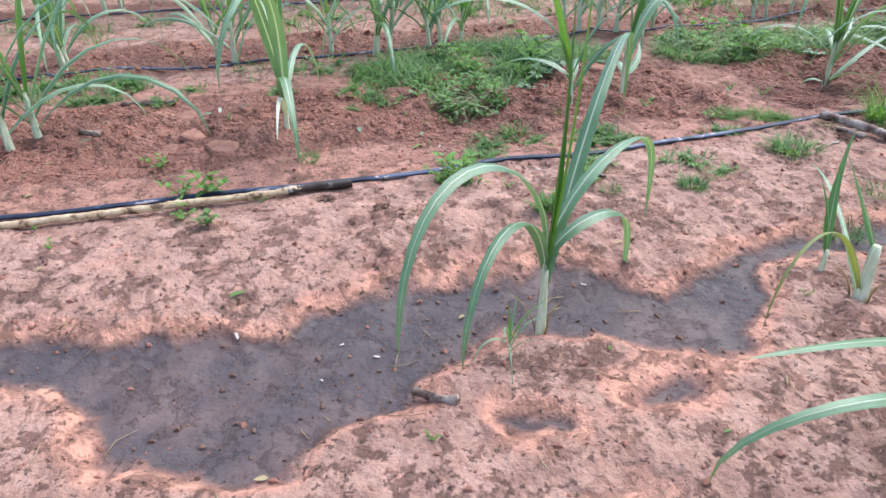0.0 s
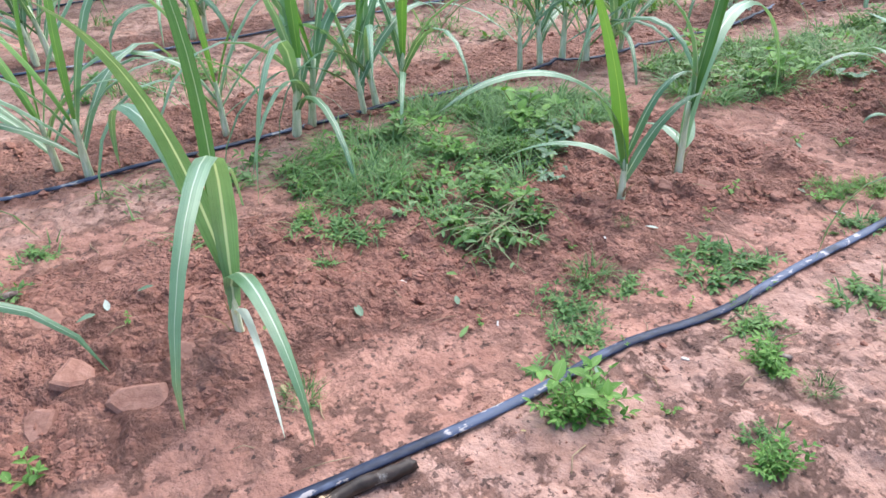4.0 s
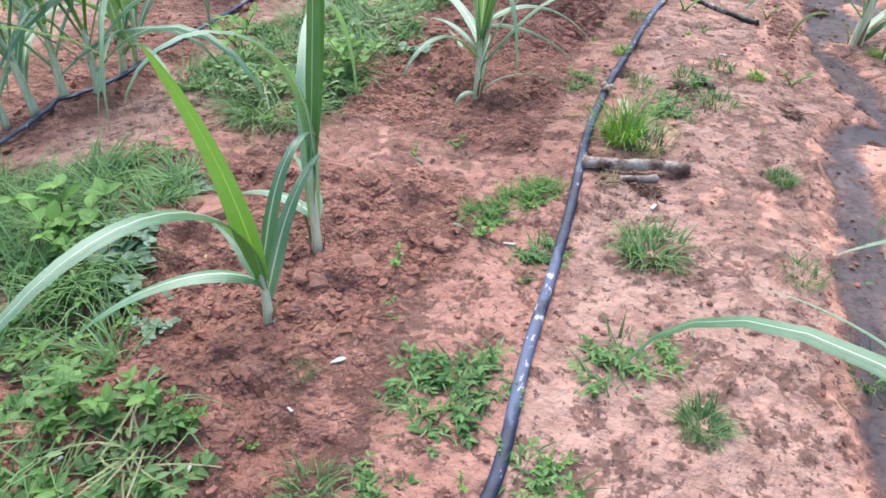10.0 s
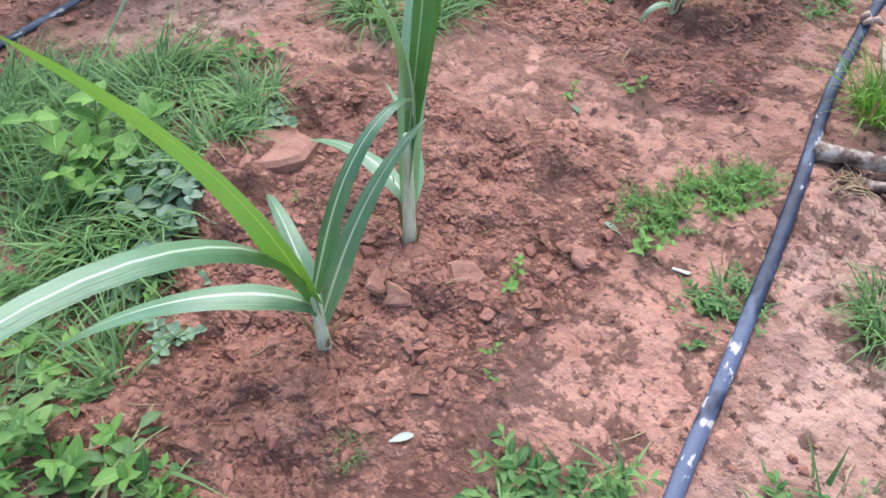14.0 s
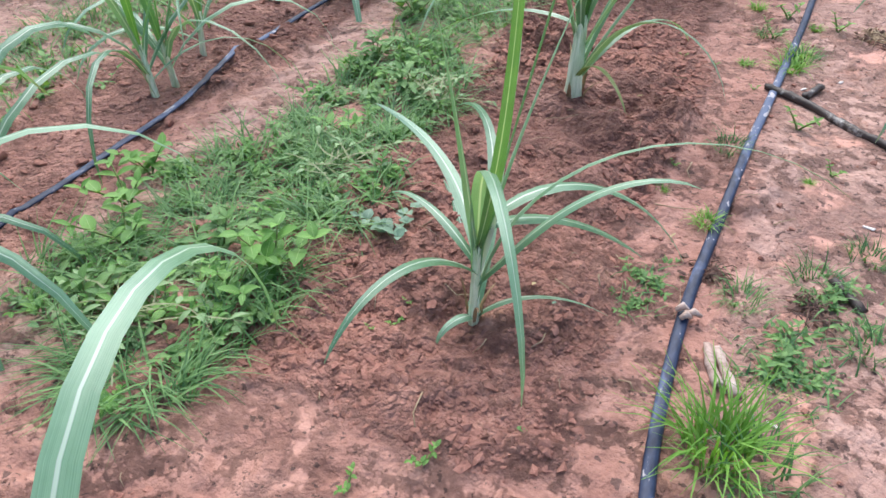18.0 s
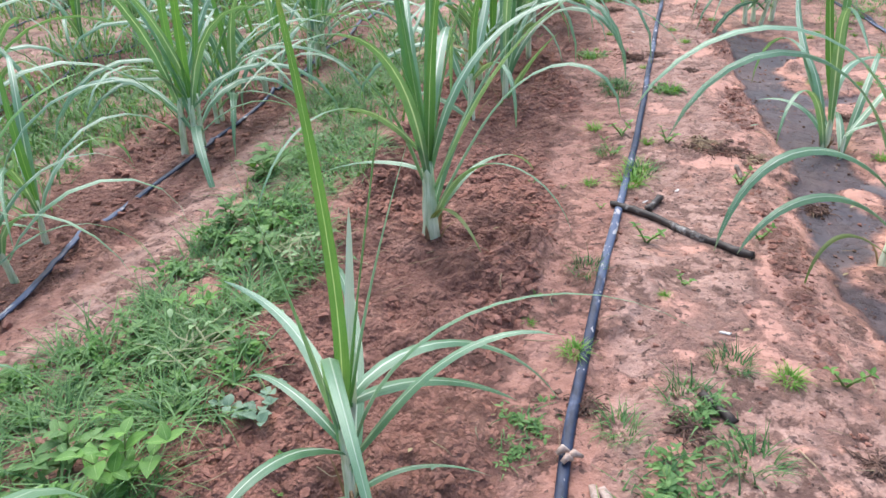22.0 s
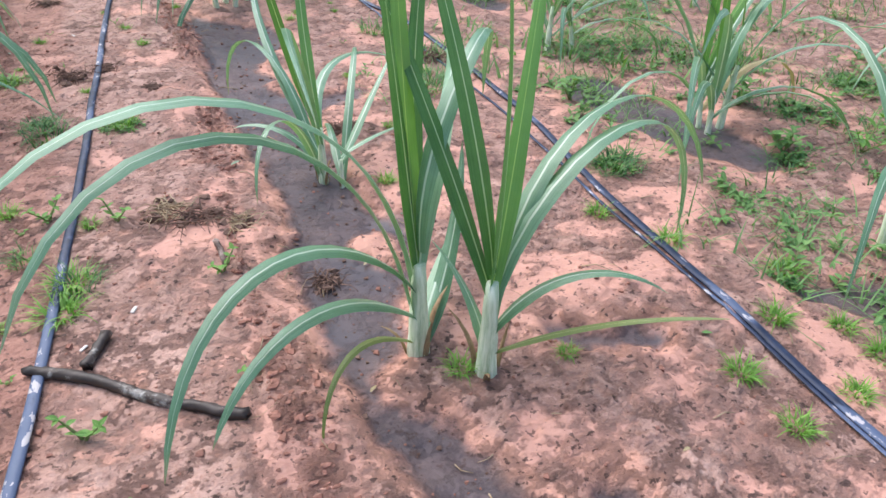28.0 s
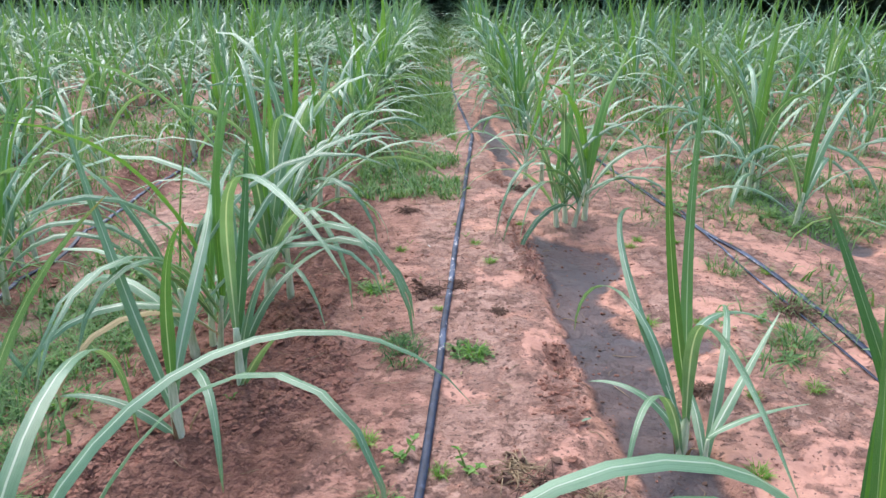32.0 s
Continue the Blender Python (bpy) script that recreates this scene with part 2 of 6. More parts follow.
def make_hose():
    """Black plastic, blue-grey patches for scuffs and painted sky sheen, with pale dried mud."""
    m, t, b = material("black_drip_tape", 0.46, 0.28)
    v = coords(t, (1, 0.4, 1))
    rub, fleck, fine = noise_at(t, v, 11, 4, 0.6), noise_at(t, v, 55, 3, 0.6), noise_at(t, v, 3.0, 3, 0.5)
    col = ramp(t, fleck, [(0.35, (0.011, 0.016, 0.036)), (0.65, (0.03, 0.042, 0.085))])
    worn_sheen = step(t, calc(t, "ADD", rub, calc(t, "MULTIPLY", calc(t, "SUBTRACT", fine, 0.5), 0.6)), 0.51, 0.60)
    col = mix(t, calc(t, "MULTIPLY", worn_sheen, 0.7), col, (0.115, 0.145, 0.235))
    mud = step(t, calc(t, "ADD", fleck, calc(t, "MULTIPLY", worn_sheen, 0.09)), 0.66, 0.71)
    col = mix(t, calc(t, "MULTIPLY", mud, 0.65), col, (0.62, 0.55, 0.52))
    t.links.new(col, b.inputs["Base Color"])
    bump(t, b, fleck, 0.4, 0.003)
    return m


SOIL, CLOD = make_soil(), make_clod()
CRUST = make_plain("dried_crust", [(0.3, (0.23, 0.105, 0.078)), (0.55, (0.37, 0.192, 0.146)), (0.75, (0.45, 0.25, 0.195))], 26, 0.88, 0.2, 0.014)
LEAF = make_leaf("cane_leaf", (0.055, 0.16, 0.065), (0.255, 0.43, 0.27), (0.60, 0.70, 0.58), 0.17, 0.30, 0.28, 0.12, 0.85)
LEAF_UP = make_leaf("upright_cane_leaf", (0.038, 0.13, 0.032), (0.15, 0.315, 0.10), (0.50, 0.62, 0.42), 0.12, 0.45)
LEAF_YOUNG = make_leaf("young_cane_leaf", (0.09, 0.235, 0.045), (0.19, 0.37, 0.10), (0.36, 0.52, 0.16), 0.09)
LEAF_OLIVE = make_leaf("ageing_cane_leaf", (0.14, 0.19, 0.05), (0.25, 0.30, 0.10), (0.4, 0.42, 0.2), 0.1, 0.5)
LEAF_DRY = make_leaf("dry_cane_leaf", (0.32, 0.24, 0.11), (0.50, 0.40, 0.22), (0.6, 0.52, 0.34), 0.1, 0.7, 0.2)
LEAF_PALE = make_leaf("bleached_cane_leaf", (0.42, 0.50, 0.44), (0.60, 0.66, 0.60), (0.7, 0.74, 0.68), 0.1, 0.6, 0.2)
SHEATH = make_plain("cane_sheath", [(0.34, (0.33, 0.42, 0.22)), (0.47, (0.58, 0.65, 0.43)), (0.62, (0.80, 0.82, 0.64))], 22, 0.5, 0.35, 0.002, (4, 4, 0.35))
HUSK = make_plain("dry_husk", [(0.3, (0.16, 0.085, 0.045)), (0.7, (0.42, 0.29, 0.16))], 20, 0.8, 0.2, 0.003, (3, 3, 0.6))
GRASS_BRIGHT = make_leaf("bright_grass_blade", (0.13, 0.29, 0.04), (0.26, 0.44, 0.10), (0.2, 0.36, 0.1), 0.0, 0.5, 0.3, 0.45, 0.32)
GRASS = make_leaf("grass_blade", (0.045, 0.125, 0.045), (0.20, 0.35, 0.13), (0.2, 0.36, 0.1), 0.0, 0.5, 0.3, 0.45, 0.32)
WEED = make_leaf("weed_leaf", (0.055, 0.15, 0.04), (0.20, 0.345, 0.11), (0.25, 0.42, 0.14), 0.06, 0.5, 0.28, 0.45, 0.32)
WEED_BRIGHT = make_leaf("bright_weed_leaf", (0.075, 0.20, 0.038), (0.22, 0.41, 0.10), (0.36, 0.52, 0.2), 0.06, 0.5, 0.3, 0.45, 0.32)
WEED_GREY = make_leaf("grey_weed_leaf", (0.12, 0.22, 0.13), (0.22, 0.33, 0.22), (0.3, 0.4, 0.28), 0.06, 0.5, 0.2)
WEED_PALE = make_leaf("wilted_weed_leaf", (0.085, 0.19, 0.06), (0.27, 0.39, 0.18), (0.3, 0.42, 0.2), 0.06, 0.5, 0.2, 0.45, 0.35)
STEM = make_plain("weed_stem", [(0.3, (0.13, 0.2, 0.05)), (0.7, (0.26, 0.27, 0.1))], 30, 0.6)
WILTED_STEM = make_plain("wilted_stem", [(0.3, (0.13, 0.17, 0.06)), (0.7, (0.32, 0.30, 0.17))], 30, 0.6)
HOSE = make_hose()
CANE_TAN = make_plain("dry_cane_stalk", [(0.33, (0.05, 0.03, 0.022)), (0.42, (0.20, 0.12, 0.075)), (0.46, (0.50, 0.35, 0.21)), (0.58, (0.66, 0.52, 0.36)), (0.72, (0.42, 0.28, 0.17))], 18, 0.55, 0.35, 0.003)
CANE_DARK = make_plain("rotten_cane_stalk", [(0.35, (0.018, 0.012, 0.011)), (0.58, (0.05, 0.032, 0.026)), (0.72, (0.5, 0.46, 0.42))], 16, 0.5, 0.4, 0.003)
CANE_GREY = make_plain("weathered_cane_stalk", [(0.36, (0.05, 0.03, 0.025)), (0.47, (0.17, 0.11, 0.09)), (0.55, (0.36, 0.29, 0.255)), (0.70, (0.58, 0.52, 0.48))], 22, 0.65, 0.3, 0.004)
WOOD_PALE = make_plain("peeled_wood", [(0.32, (0.20, 0.115, 0.09)), (0.52, (0.48, 0.35, 0.29)), (0.75, (0.62, 0.53, 0.47))], 18, 0.7, 0.3, 0.003, (1, 4, 1))
STRAW = make_plain("dry_straw", [(0.3, (0.22, 0.13, 0.07)), (0.7, (0.52, 0.4, 0.26))], 25, 0.8)
PALE_CHIP = make_plain("pale_chip", [(0.3, (0.5, 0.4, 0.36)), (0.7, (0.8, 0.75, 0.7))], 40, 0.6)
ROOT = make_plain("root_earth", [(0.3, (0.075, 0.043, 0.033)), (0.7, (0.25, 0.15, 0.115))], 40, 0.9, 0.15, 0.006)
BARK = make_plain("tree_bark", [(0.3, (0.06, 0.05, 0.04)), (0.7, (0.2, 0.18, 0.16))], 6, 0.9, 0.2, 0.02, (1, 1, 0.3))
CROWN = make_leaf("tree_leaf", (0.018, 0.048, 0.024), (0.045, 0.095, 0.045), (0.03, 0.06, 0.03), 0.0, 0.6, 0.12)


# ---- helpers for meshes ----
def mesh(name, verts, faces, mat, across=None, along=None, smooth=True):
    me = bpy.data.meshes.new(name)
    verts = np.asarray(verts, np.float32)
    me.from_pydata(verts.tolist() if len(verts) < 200 else verts, [], faces)
    for key, values in (("across", across), ("along", along)):
        if values is not None:
            me.attributes.new(key, "FLOAT", "POINT").data.foreach_set("value", np.asarray(values, np.float32))
    me.materials.append(mat)
    if smooth:
        me.polygons.foreach_set("use_smooth", np.ones(len(me.polygons), bool))
    me.update()
    return me


def part(name, data, parent, label="", m=None):
    ob = new(name, data)
    ob.parent = parent
    if m is not None:
        ob.matrix_basis = m
    return tagged(ob, label)


class Soup:
    """Gathers vertices and faces of many small pieces into one mesh."""

    def __init__(self):
        self.v, self.f, self.c, self.a, self.l, self.n = [], [], [], [], [], 0

    def add(self, v, f, across=None, along=None):
        v = np.asarray(v, np.float32)
        if isinstance(f, np.ndarray):
            flat, corners = f.ravel(), np.full(len(f), f.shape[1])
        else:
            flat, corners = np.array([i for q in f for i in q]), np.array([len(q) for q in f])
        self.v.append(v)
        self.f.append(flat + self.n)
        self.c.append(corners)
        self.a.append(np.zeros(len(v)) if across is None else np.asarray(across))
        self.l.append(np.zeros(len(v)) if along is None else np.asarray(along))
        self.n += len(v)

    def mesh(self, name, mat, smooth=True):
        me = bpy.data.meshes.new(name)
        flat, corners = np.concatenate(self.f).astype(np.int32), np.concatenate(self.c)
        me.vertices.add(self.n)
        me.vertices.foreach_set("co", np.concatenate(self.v).ravel())
        me.loops.add(len(flat))
        me.loops.foreach_set("vertex_index", flat)
        me.polygons.add(len(corners))
        me.polygons.foreach_set("loop_start", (np.cumsum(corners) - corners).astype(np.int32))
        me.polygons.foreach_set("use_smooth", np.full(len(corners), smooth))
        me.update(calc_edges=True)
        for key, values in (("across", self.a), ("along", self.l)):
            me.attributes.new(key, "FLOAT", "POINT").data.foreach_set("value", np.concatenate(values).astype(np.float32))
        me.materials.append(mat)
        return me


def bisect(values, v):
    lo, hi = 0, len(values)
    while lo < hi:
        at = (lo + hi) // 2
        if v < values[at]:
            hi = at
        else:
            lo = at + 1
    return lo


def lattice(seed):
    return np.random.default_rng(seed).random((256, 256))


LATTICES = [lattice(i) for i in range(4)]


def vnoise(x, y, scale, which=0):
    """Smooth value noise, 0 to 1."""
    g = LATTICES[which % 4]
    x, y = np.asarray(x, float) / scale + 37.3 * which, np.asarray(y, float) / scale + 11.7 * which
    i, j = np.floor(x).astype(int), np.floor(y).astype(int)
    u, v = x - i, y - j
    u, v = u * u * (3 - 2 * u), v * v * (3 - 2 * v)
    i0, i1, j0, j1 = i % 256, (i + 1) % 256, j % 256, (j + 1) % 256
    return (g[i0, j0] * (1 - u) + g[i1, j0] * u) * (1 - v) + (g[i0, j1] * (1 - u) + g[i1, j1] * u) * v


def fbm(x, y, scale, octaves=3, which=0):
    out, amp, total = 0.0, 1.0, 0.0
    for k in range(octaves):
        out = out + amp * vnoise(x, y, scale / 2.03**k, which + k)
        total += amp
        amp *= 0.52
    return out / total


def smooth01(v, lo, hi):
    w = np.clip((np.asarray(v, float) - lo) / (hi - lo), 0, 1)
    return w * w * (3 - 2 * w)


# ---- the ground: row spacing 1.25 m, rows run along +y ----
ROW_X = (-2.62, -3.79, -1.33, 0.0)
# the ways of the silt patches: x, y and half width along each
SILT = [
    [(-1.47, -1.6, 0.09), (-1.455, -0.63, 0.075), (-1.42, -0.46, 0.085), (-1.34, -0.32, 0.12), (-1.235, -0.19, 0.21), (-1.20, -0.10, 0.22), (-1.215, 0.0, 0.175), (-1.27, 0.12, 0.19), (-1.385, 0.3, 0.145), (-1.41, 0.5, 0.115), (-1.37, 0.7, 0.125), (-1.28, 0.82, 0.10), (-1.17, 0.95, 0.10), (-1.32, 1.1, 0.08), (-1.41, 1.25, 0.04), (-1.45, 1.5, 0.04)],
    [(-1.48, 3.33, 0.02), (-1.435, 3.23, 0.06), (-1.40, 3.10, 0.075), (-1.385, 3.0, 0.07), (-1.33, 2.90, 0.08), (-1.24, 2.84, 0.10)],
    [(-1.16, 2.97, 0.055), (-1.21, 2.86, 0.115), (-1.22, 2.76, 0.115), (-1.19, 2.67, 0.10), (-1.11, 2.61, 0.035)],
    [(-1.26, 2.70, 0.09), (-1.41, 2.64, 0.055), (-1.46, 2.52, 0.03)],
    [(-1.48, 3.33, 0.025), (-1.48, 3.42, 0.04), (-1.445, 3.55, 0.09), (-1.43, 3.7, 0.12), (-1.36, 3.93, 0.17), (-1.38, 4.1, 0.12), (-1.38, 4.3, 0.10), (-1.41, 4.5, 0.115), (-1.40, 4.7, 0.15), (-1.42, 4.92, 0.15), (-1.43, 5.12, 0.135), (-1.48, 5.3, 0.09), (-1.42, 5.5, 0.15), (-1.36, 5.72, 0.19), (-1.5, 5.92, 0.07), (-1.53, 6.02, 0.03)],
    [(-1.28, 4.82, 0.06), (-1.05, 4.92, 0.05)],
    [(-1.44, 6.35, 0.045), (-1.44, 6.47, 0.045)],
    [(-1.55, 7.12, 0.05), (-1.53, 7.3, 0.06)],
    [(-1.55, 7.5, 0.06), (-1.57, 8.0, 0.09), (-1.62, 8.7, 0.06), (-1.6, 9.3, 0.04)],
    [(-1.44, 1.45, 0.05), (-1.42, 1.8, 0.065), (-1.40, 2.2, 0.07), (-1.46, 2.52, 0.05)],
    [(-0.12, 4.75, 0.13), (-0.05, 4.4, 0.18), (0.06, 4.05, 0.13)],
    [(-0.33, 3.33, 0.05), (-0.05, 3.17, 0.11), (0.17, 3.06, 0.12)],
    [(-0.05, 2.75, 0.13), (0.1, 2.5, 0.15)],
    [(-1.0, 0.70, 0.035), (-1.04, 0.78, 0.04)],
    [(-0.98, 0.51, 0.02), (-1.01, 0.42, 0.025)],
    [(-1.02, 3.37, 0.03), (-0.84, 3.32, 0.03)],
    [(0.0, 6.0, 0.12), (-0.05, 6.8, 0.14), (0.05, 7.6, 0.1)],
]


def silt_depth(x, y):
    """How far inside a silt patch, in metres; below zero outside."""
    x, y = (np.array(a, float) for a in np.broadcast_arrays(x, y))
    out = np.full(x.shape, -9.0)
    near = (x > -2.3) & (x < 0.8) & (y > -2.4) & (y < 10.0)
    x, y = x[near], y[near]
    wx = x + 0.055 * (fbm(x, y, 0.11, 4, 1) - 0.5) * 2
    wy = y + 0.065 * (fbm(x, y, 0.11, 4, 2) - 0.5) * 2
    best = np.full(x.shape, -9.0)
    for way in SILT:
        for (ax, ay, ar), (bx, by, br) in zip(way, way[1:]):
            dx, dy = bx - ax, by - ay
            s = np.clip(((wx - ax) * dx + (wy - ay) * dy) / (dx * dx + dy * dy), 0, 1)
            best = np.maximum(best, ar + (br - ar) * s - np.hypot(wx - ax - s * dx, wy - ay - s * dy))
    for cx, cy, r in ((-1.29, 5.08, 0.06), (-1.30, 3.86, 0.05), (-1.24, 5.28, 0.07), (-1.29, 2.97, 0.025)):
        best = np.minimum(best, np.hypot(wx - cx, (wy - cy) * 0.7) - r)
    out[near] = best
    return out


def dug_mask(x, y):
    x, y = np.asarray(x, float), np.asarray(y, float)
    edge = 0.16 * (fbm(x, y, 0.5, 3, 3) - 0.5) * 2
    d1 = smooth01(0.36 + edge - np.abs(x + 2.64), -0.05, 0.10)
    gap = smooth01(np.abs(y - 1.92 - 0.1 * (x + 2.6)) + edge, 0.10, 0.26)
    d2 = smooth01(0.27 + edge - np.abs(x + 3.82), -0.05, 0.1)
    d3 = smooth01(0.25 + edge - np.abs(x + 5.05), -0.05, 0.1)
    # a crumbly lip between the path and the silt
    lip = smooth01(0.05 + 0.45 * edge - np.abs(x + 1.63 + 0.03 * np.sin(y * 2.1)), -0.03, 0.05) * smooth01(y, 2.4, 2.8) * smooth01(fbm(x, y, 0.3, 2, 1), 0.34, 0.5)
    return np.maximum(np.maximum(d1 * gap, d2 * 0.85), np.maximum(d3 * 0.8, lip * 0.55))


PROFILE = ((-40, -0.05), (-5.6, -0.05), (-4.3, -0.03), (-3.8, -0.045), (-3.35, 0.0), (-2.95, 0.02), (-2.62, 0.012), (-2.3, 0.01), (-2.1, 0.022), (-1.72, 0.018), (-1.52, -0.015), (-1.3, -0.04), (-0.95, -0.028), (-0.6, -0.03), (0.0, -0.07), (0.7, -0.06), (40, -0.06))


def height(x, y):
    x, y = np.asarray(x, float), np.asarray(y, float)
    base = np.interp(x, [p[0] for p in PROFILE], [p[1] for p in PROFILE])
    depth, dug = silt_depth(x, y), dug_mask(x, y)
    wet = smooth01(depth, -0.045, 0.045)
    scabs = smooth01(fbm(x, y, 0.085, 4, 2), 0.50, 0.57)
    rough = 0.030 * (fbm(x, y, 0.34, 3, 0) - 0.5) + 0.016 * (fbm(x, y, 0.06, 3, 1) - 0.5) + 0.008 * scabs
    broken = smooth01(fbm(x, y, 0.45, 3, 3), 0.40, 0.60)
    rough = rough * (0.35 + 0.9 * broken)
    lumps = np.abs(fbm(x, y, 0.075, 3, 2) - 0.5) * 2
    clods = 0.075 * (fbm(x, y, 0.22, 2, 1) - 0.42) + 0.020 * (0.3 - lumps) + 0.042 * (fbm(x, y, 0.045, 3, 3) - 0.5)
    clods = clods * (0.5 + 0.7 * broken) * (1 + 0.9 * smooth01(y, 2.5, 3.3))
    bank = 0.012 * smooth01(-depth, 0.0, 0.05) * smooth01(depth, -0.6, -0.05)
    return base + rough * (1 - 0.8 * wet) * (1 - dug) + clods * dug + bank - 0.012 * wet


def graded(lo, hi, fine_lo, fine_hi, pitch, growth=1.05):
    mids = list(np.arange(fine_lo, fine_hi, pitch))
    out, s = [], pitch
    p = fine_hi
    while p < hi:
        out.append(p)
        s *= growth
        p += s
    out.append(hi)
    low, s, p = [], pitch, fine_lo
    while p > lo:
        s *= growth
        p -= s
        low.append(max(p, lo))
    return np.array(low[::-1] + mids + out)


gx = graded(-400, 400, -3.0, -1.0, 0.0078, 1.028)
gy = graded(-400, 600, -0.6, 4.2, 0.0085, 1.028)
GX, GY = np.meshgrid(gx, gy, indexing="ij")
GZ = height(GX, GY)
GX_LIST, GY_LIST = gx.tolist(), gy.tolist()


def gz(x, y):
    """The ground's height at a place, from the sheet itself."""
    i = min(max(bisect(GX_LIST, x) - 1, 0), len(GX_LIST) - 2)
    j = min(max(bisect(GY_LIST, y) - 1, 0), len(GY_LIST) - 2)
    u = (x - GX_LIST[i]) / (GX_LIST[i + 1] - GX_LIST[i])
    w = (y - GY_LIST[j]) / (GY_LIST[j + 1] - GY_LIST[j])
    return float((GZ[i, j] * (1 - u) + GZ[i + 1, j] * u) * (1 - w) + (GZ[i, j + 1] * (1 - u) + GZ[i + 1, j + 1] * u) * w)


nx, ny = len(gx), len(gy)
idx = np.arange(nx * ny).reshape(nx, ny)
quads = np.stack([idx[:-1, :-1], idx[1:, :-1], idx[1:, 1:], idx[:-1, 1:]], -1).reshape(-1, 4)
gm = bpy.data.meshes.new("ground")
gm.vertices.add(nx * ny)
gm.vertices.foreach_set("co", np.stack([GX, GY, GZ], -1).astype(np.float32).ravel())
gm.loops.add(quads.size)
gm.loops.foreach_set("vertex_index", quads.astype(np.int32).ravel())
gm.polygons.add(len(quads))
gm.polygons.foreach_set("loop_start", np.arange(0, quads.size, 4, dtype=np.int32))
gm.polygons.foreach_set("use_smooth", np.ones(len(quads), bool))
gm.update(calc_edges=True)
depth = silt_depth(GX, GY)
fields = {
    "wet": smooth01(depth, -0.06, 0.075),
    "rim": smooth01(depth, -0.075, -0.03) * (1 - 0.6 * smooth01(depth, 0.0, 0.03)) * smooth01(fbm(GX, GY, 0.2, 2, 3), 0.3, 0.45),
    "dug": dug_mask(GX, GY),
    "loam": np.maximum(smooth01(0.68 - np.abs(GX + 2.66), 0.0, 0.20), 0.8 * smooth01(0.42 - np.abs(GX + 3.82), 0.0, 0.2)) + 0.35 * smooth01(0.2 - np.abs(GX + 1.68), 0.0, 0.12) * smooth01(0.9 - GY, 0.0, 0.5),
    "moist": smooth01(GY, 2.5, 3.3),
    "washed": smooth01(GX, -2.1, -1.6) * smooth01(GY, 1.6, 2.8) - smooth01(GX, -2.2, -2.0) * smooth01(-GX, 1.5, 1.8) * smooth01(1.6 - GY, 0.0, 0.6),
}
for key, values in fields.items():
    gm.attributes.new(key, "FLOAT", "POINT").data.foreach_set("value", np.asarray(values, np.float32).ravel())
gm.materials.append(SOIL)
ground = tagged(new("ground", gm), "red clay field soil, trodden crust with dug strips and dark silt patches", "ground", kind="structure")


# ---- sugarcane ----
def blade(az, e0, e1, length, bend, width, z0=0.0, r0=0.0, drift=0.0, twist=0.0, segs=12, fold=0.35, ripple=0.0):
    """A long leaf: it leaves its stalk at e0 degrees above level and ends at e1; bend: where along it the turn happens."""
    s = np.linspace(0, 1, segs + 1)
    el = np.radians(e0 + (e1 - e0) * s**bend)
    a = np.radians(az + drift * s)
    d = np.stack([np.cos(a) * np.cos(el), np.sin(a) * np.cos(el), np.sin(el)], -1)
    steps = (d[1:] + d[:-1]) / 2 * (length / segs)
    p = np.concatenate([[[0, 0, 0]], np.cumsum(steps, 0)]) + [r0 * math.cos(radians(az)), r0 * math.sin(radians(az)), z0]
    side = np.stack([-np.sin(a), np.cos(a), 0 * a], -1)
    up = np.cross(d, side) * -1
    up = np.where(up[:, 2:3] < -2, -up, up)
    tw = np.radians(twist) * s
    side, up = side * np.cos(tw)[:, None] + up * np.sin(tw)[:, None], up * np.cos(tw)[:, None] - side * np.sin(tw)[:, None]
    w = width * np.minimum(1, 0.42 + 2.4 * s) * np.clip(1 - s, 0, 1) ** 0.62 * (1 - 0.15 * s) * 0.5 + 0.0006
    v, ac, al = [], [], []
    for k in (-1.0, -0.5, 0.0, 0.5, 1.0):
        lift = (abs(k) * fold * (1 - 0.5 * s) + ripple * np.sin(s * 31 + k * 2) * abs(k))[:, None]
        v.append(p + side * (w * k)[:, None] + up * w[:, None] * lift)
        ac.append(np.full(segs + 1, k))
        al.append(s)
    n = segs + 1
    f = [(c * n + i, (c + 1) * n + i, (c + 1) * n + i + 1, c * n + i + 1) for c in range(4) for i in range(segs)]
    return np.concatenate(v), f, np.concatenate(ac), np.concatenate(al)


def tube(points, radii, sides=8, cap=True, squash=1.0):
    """A tube along points; squash flattens it upward."""
    pts = [Vector(p) for p in points]
    v, f = [], []
    for i, p in enumerate(pts):
        d = (pts[min(i + 1, len(pts) - 1)] - pts[max(i - 1, 0)]).normalized()
        a = d.cross(Vector((0, 0, 1)))
        a = a.normalized() if a.length > 0.05 else Vector((1, 0, 0))
        b = a.cross(d).normalized()
        r = radii[i] if hasattr(radii, "__len__") else radii
        for k in range(sides):
            g = 2 * math.pi * k / sides
            v.append(p + a * (r * math.cos(g)) + b * (r * squash * math.sin(g)))
    for i in range(len(pts) - 1):
        for k in range(sides):
            k2 = (k + 1) % sides
            f.append((i * sides + k, i * sides + k2, (i + 1) * sides + k2, (i + 1) * sides + k))
    if cap:
        f.append(tuple(range(sides - 1, -1, -1)))
        f.append(tuple(range((len(pts) - 1) * sides, len(pts) * sides)))
    return [tuple(q) for q in v], f


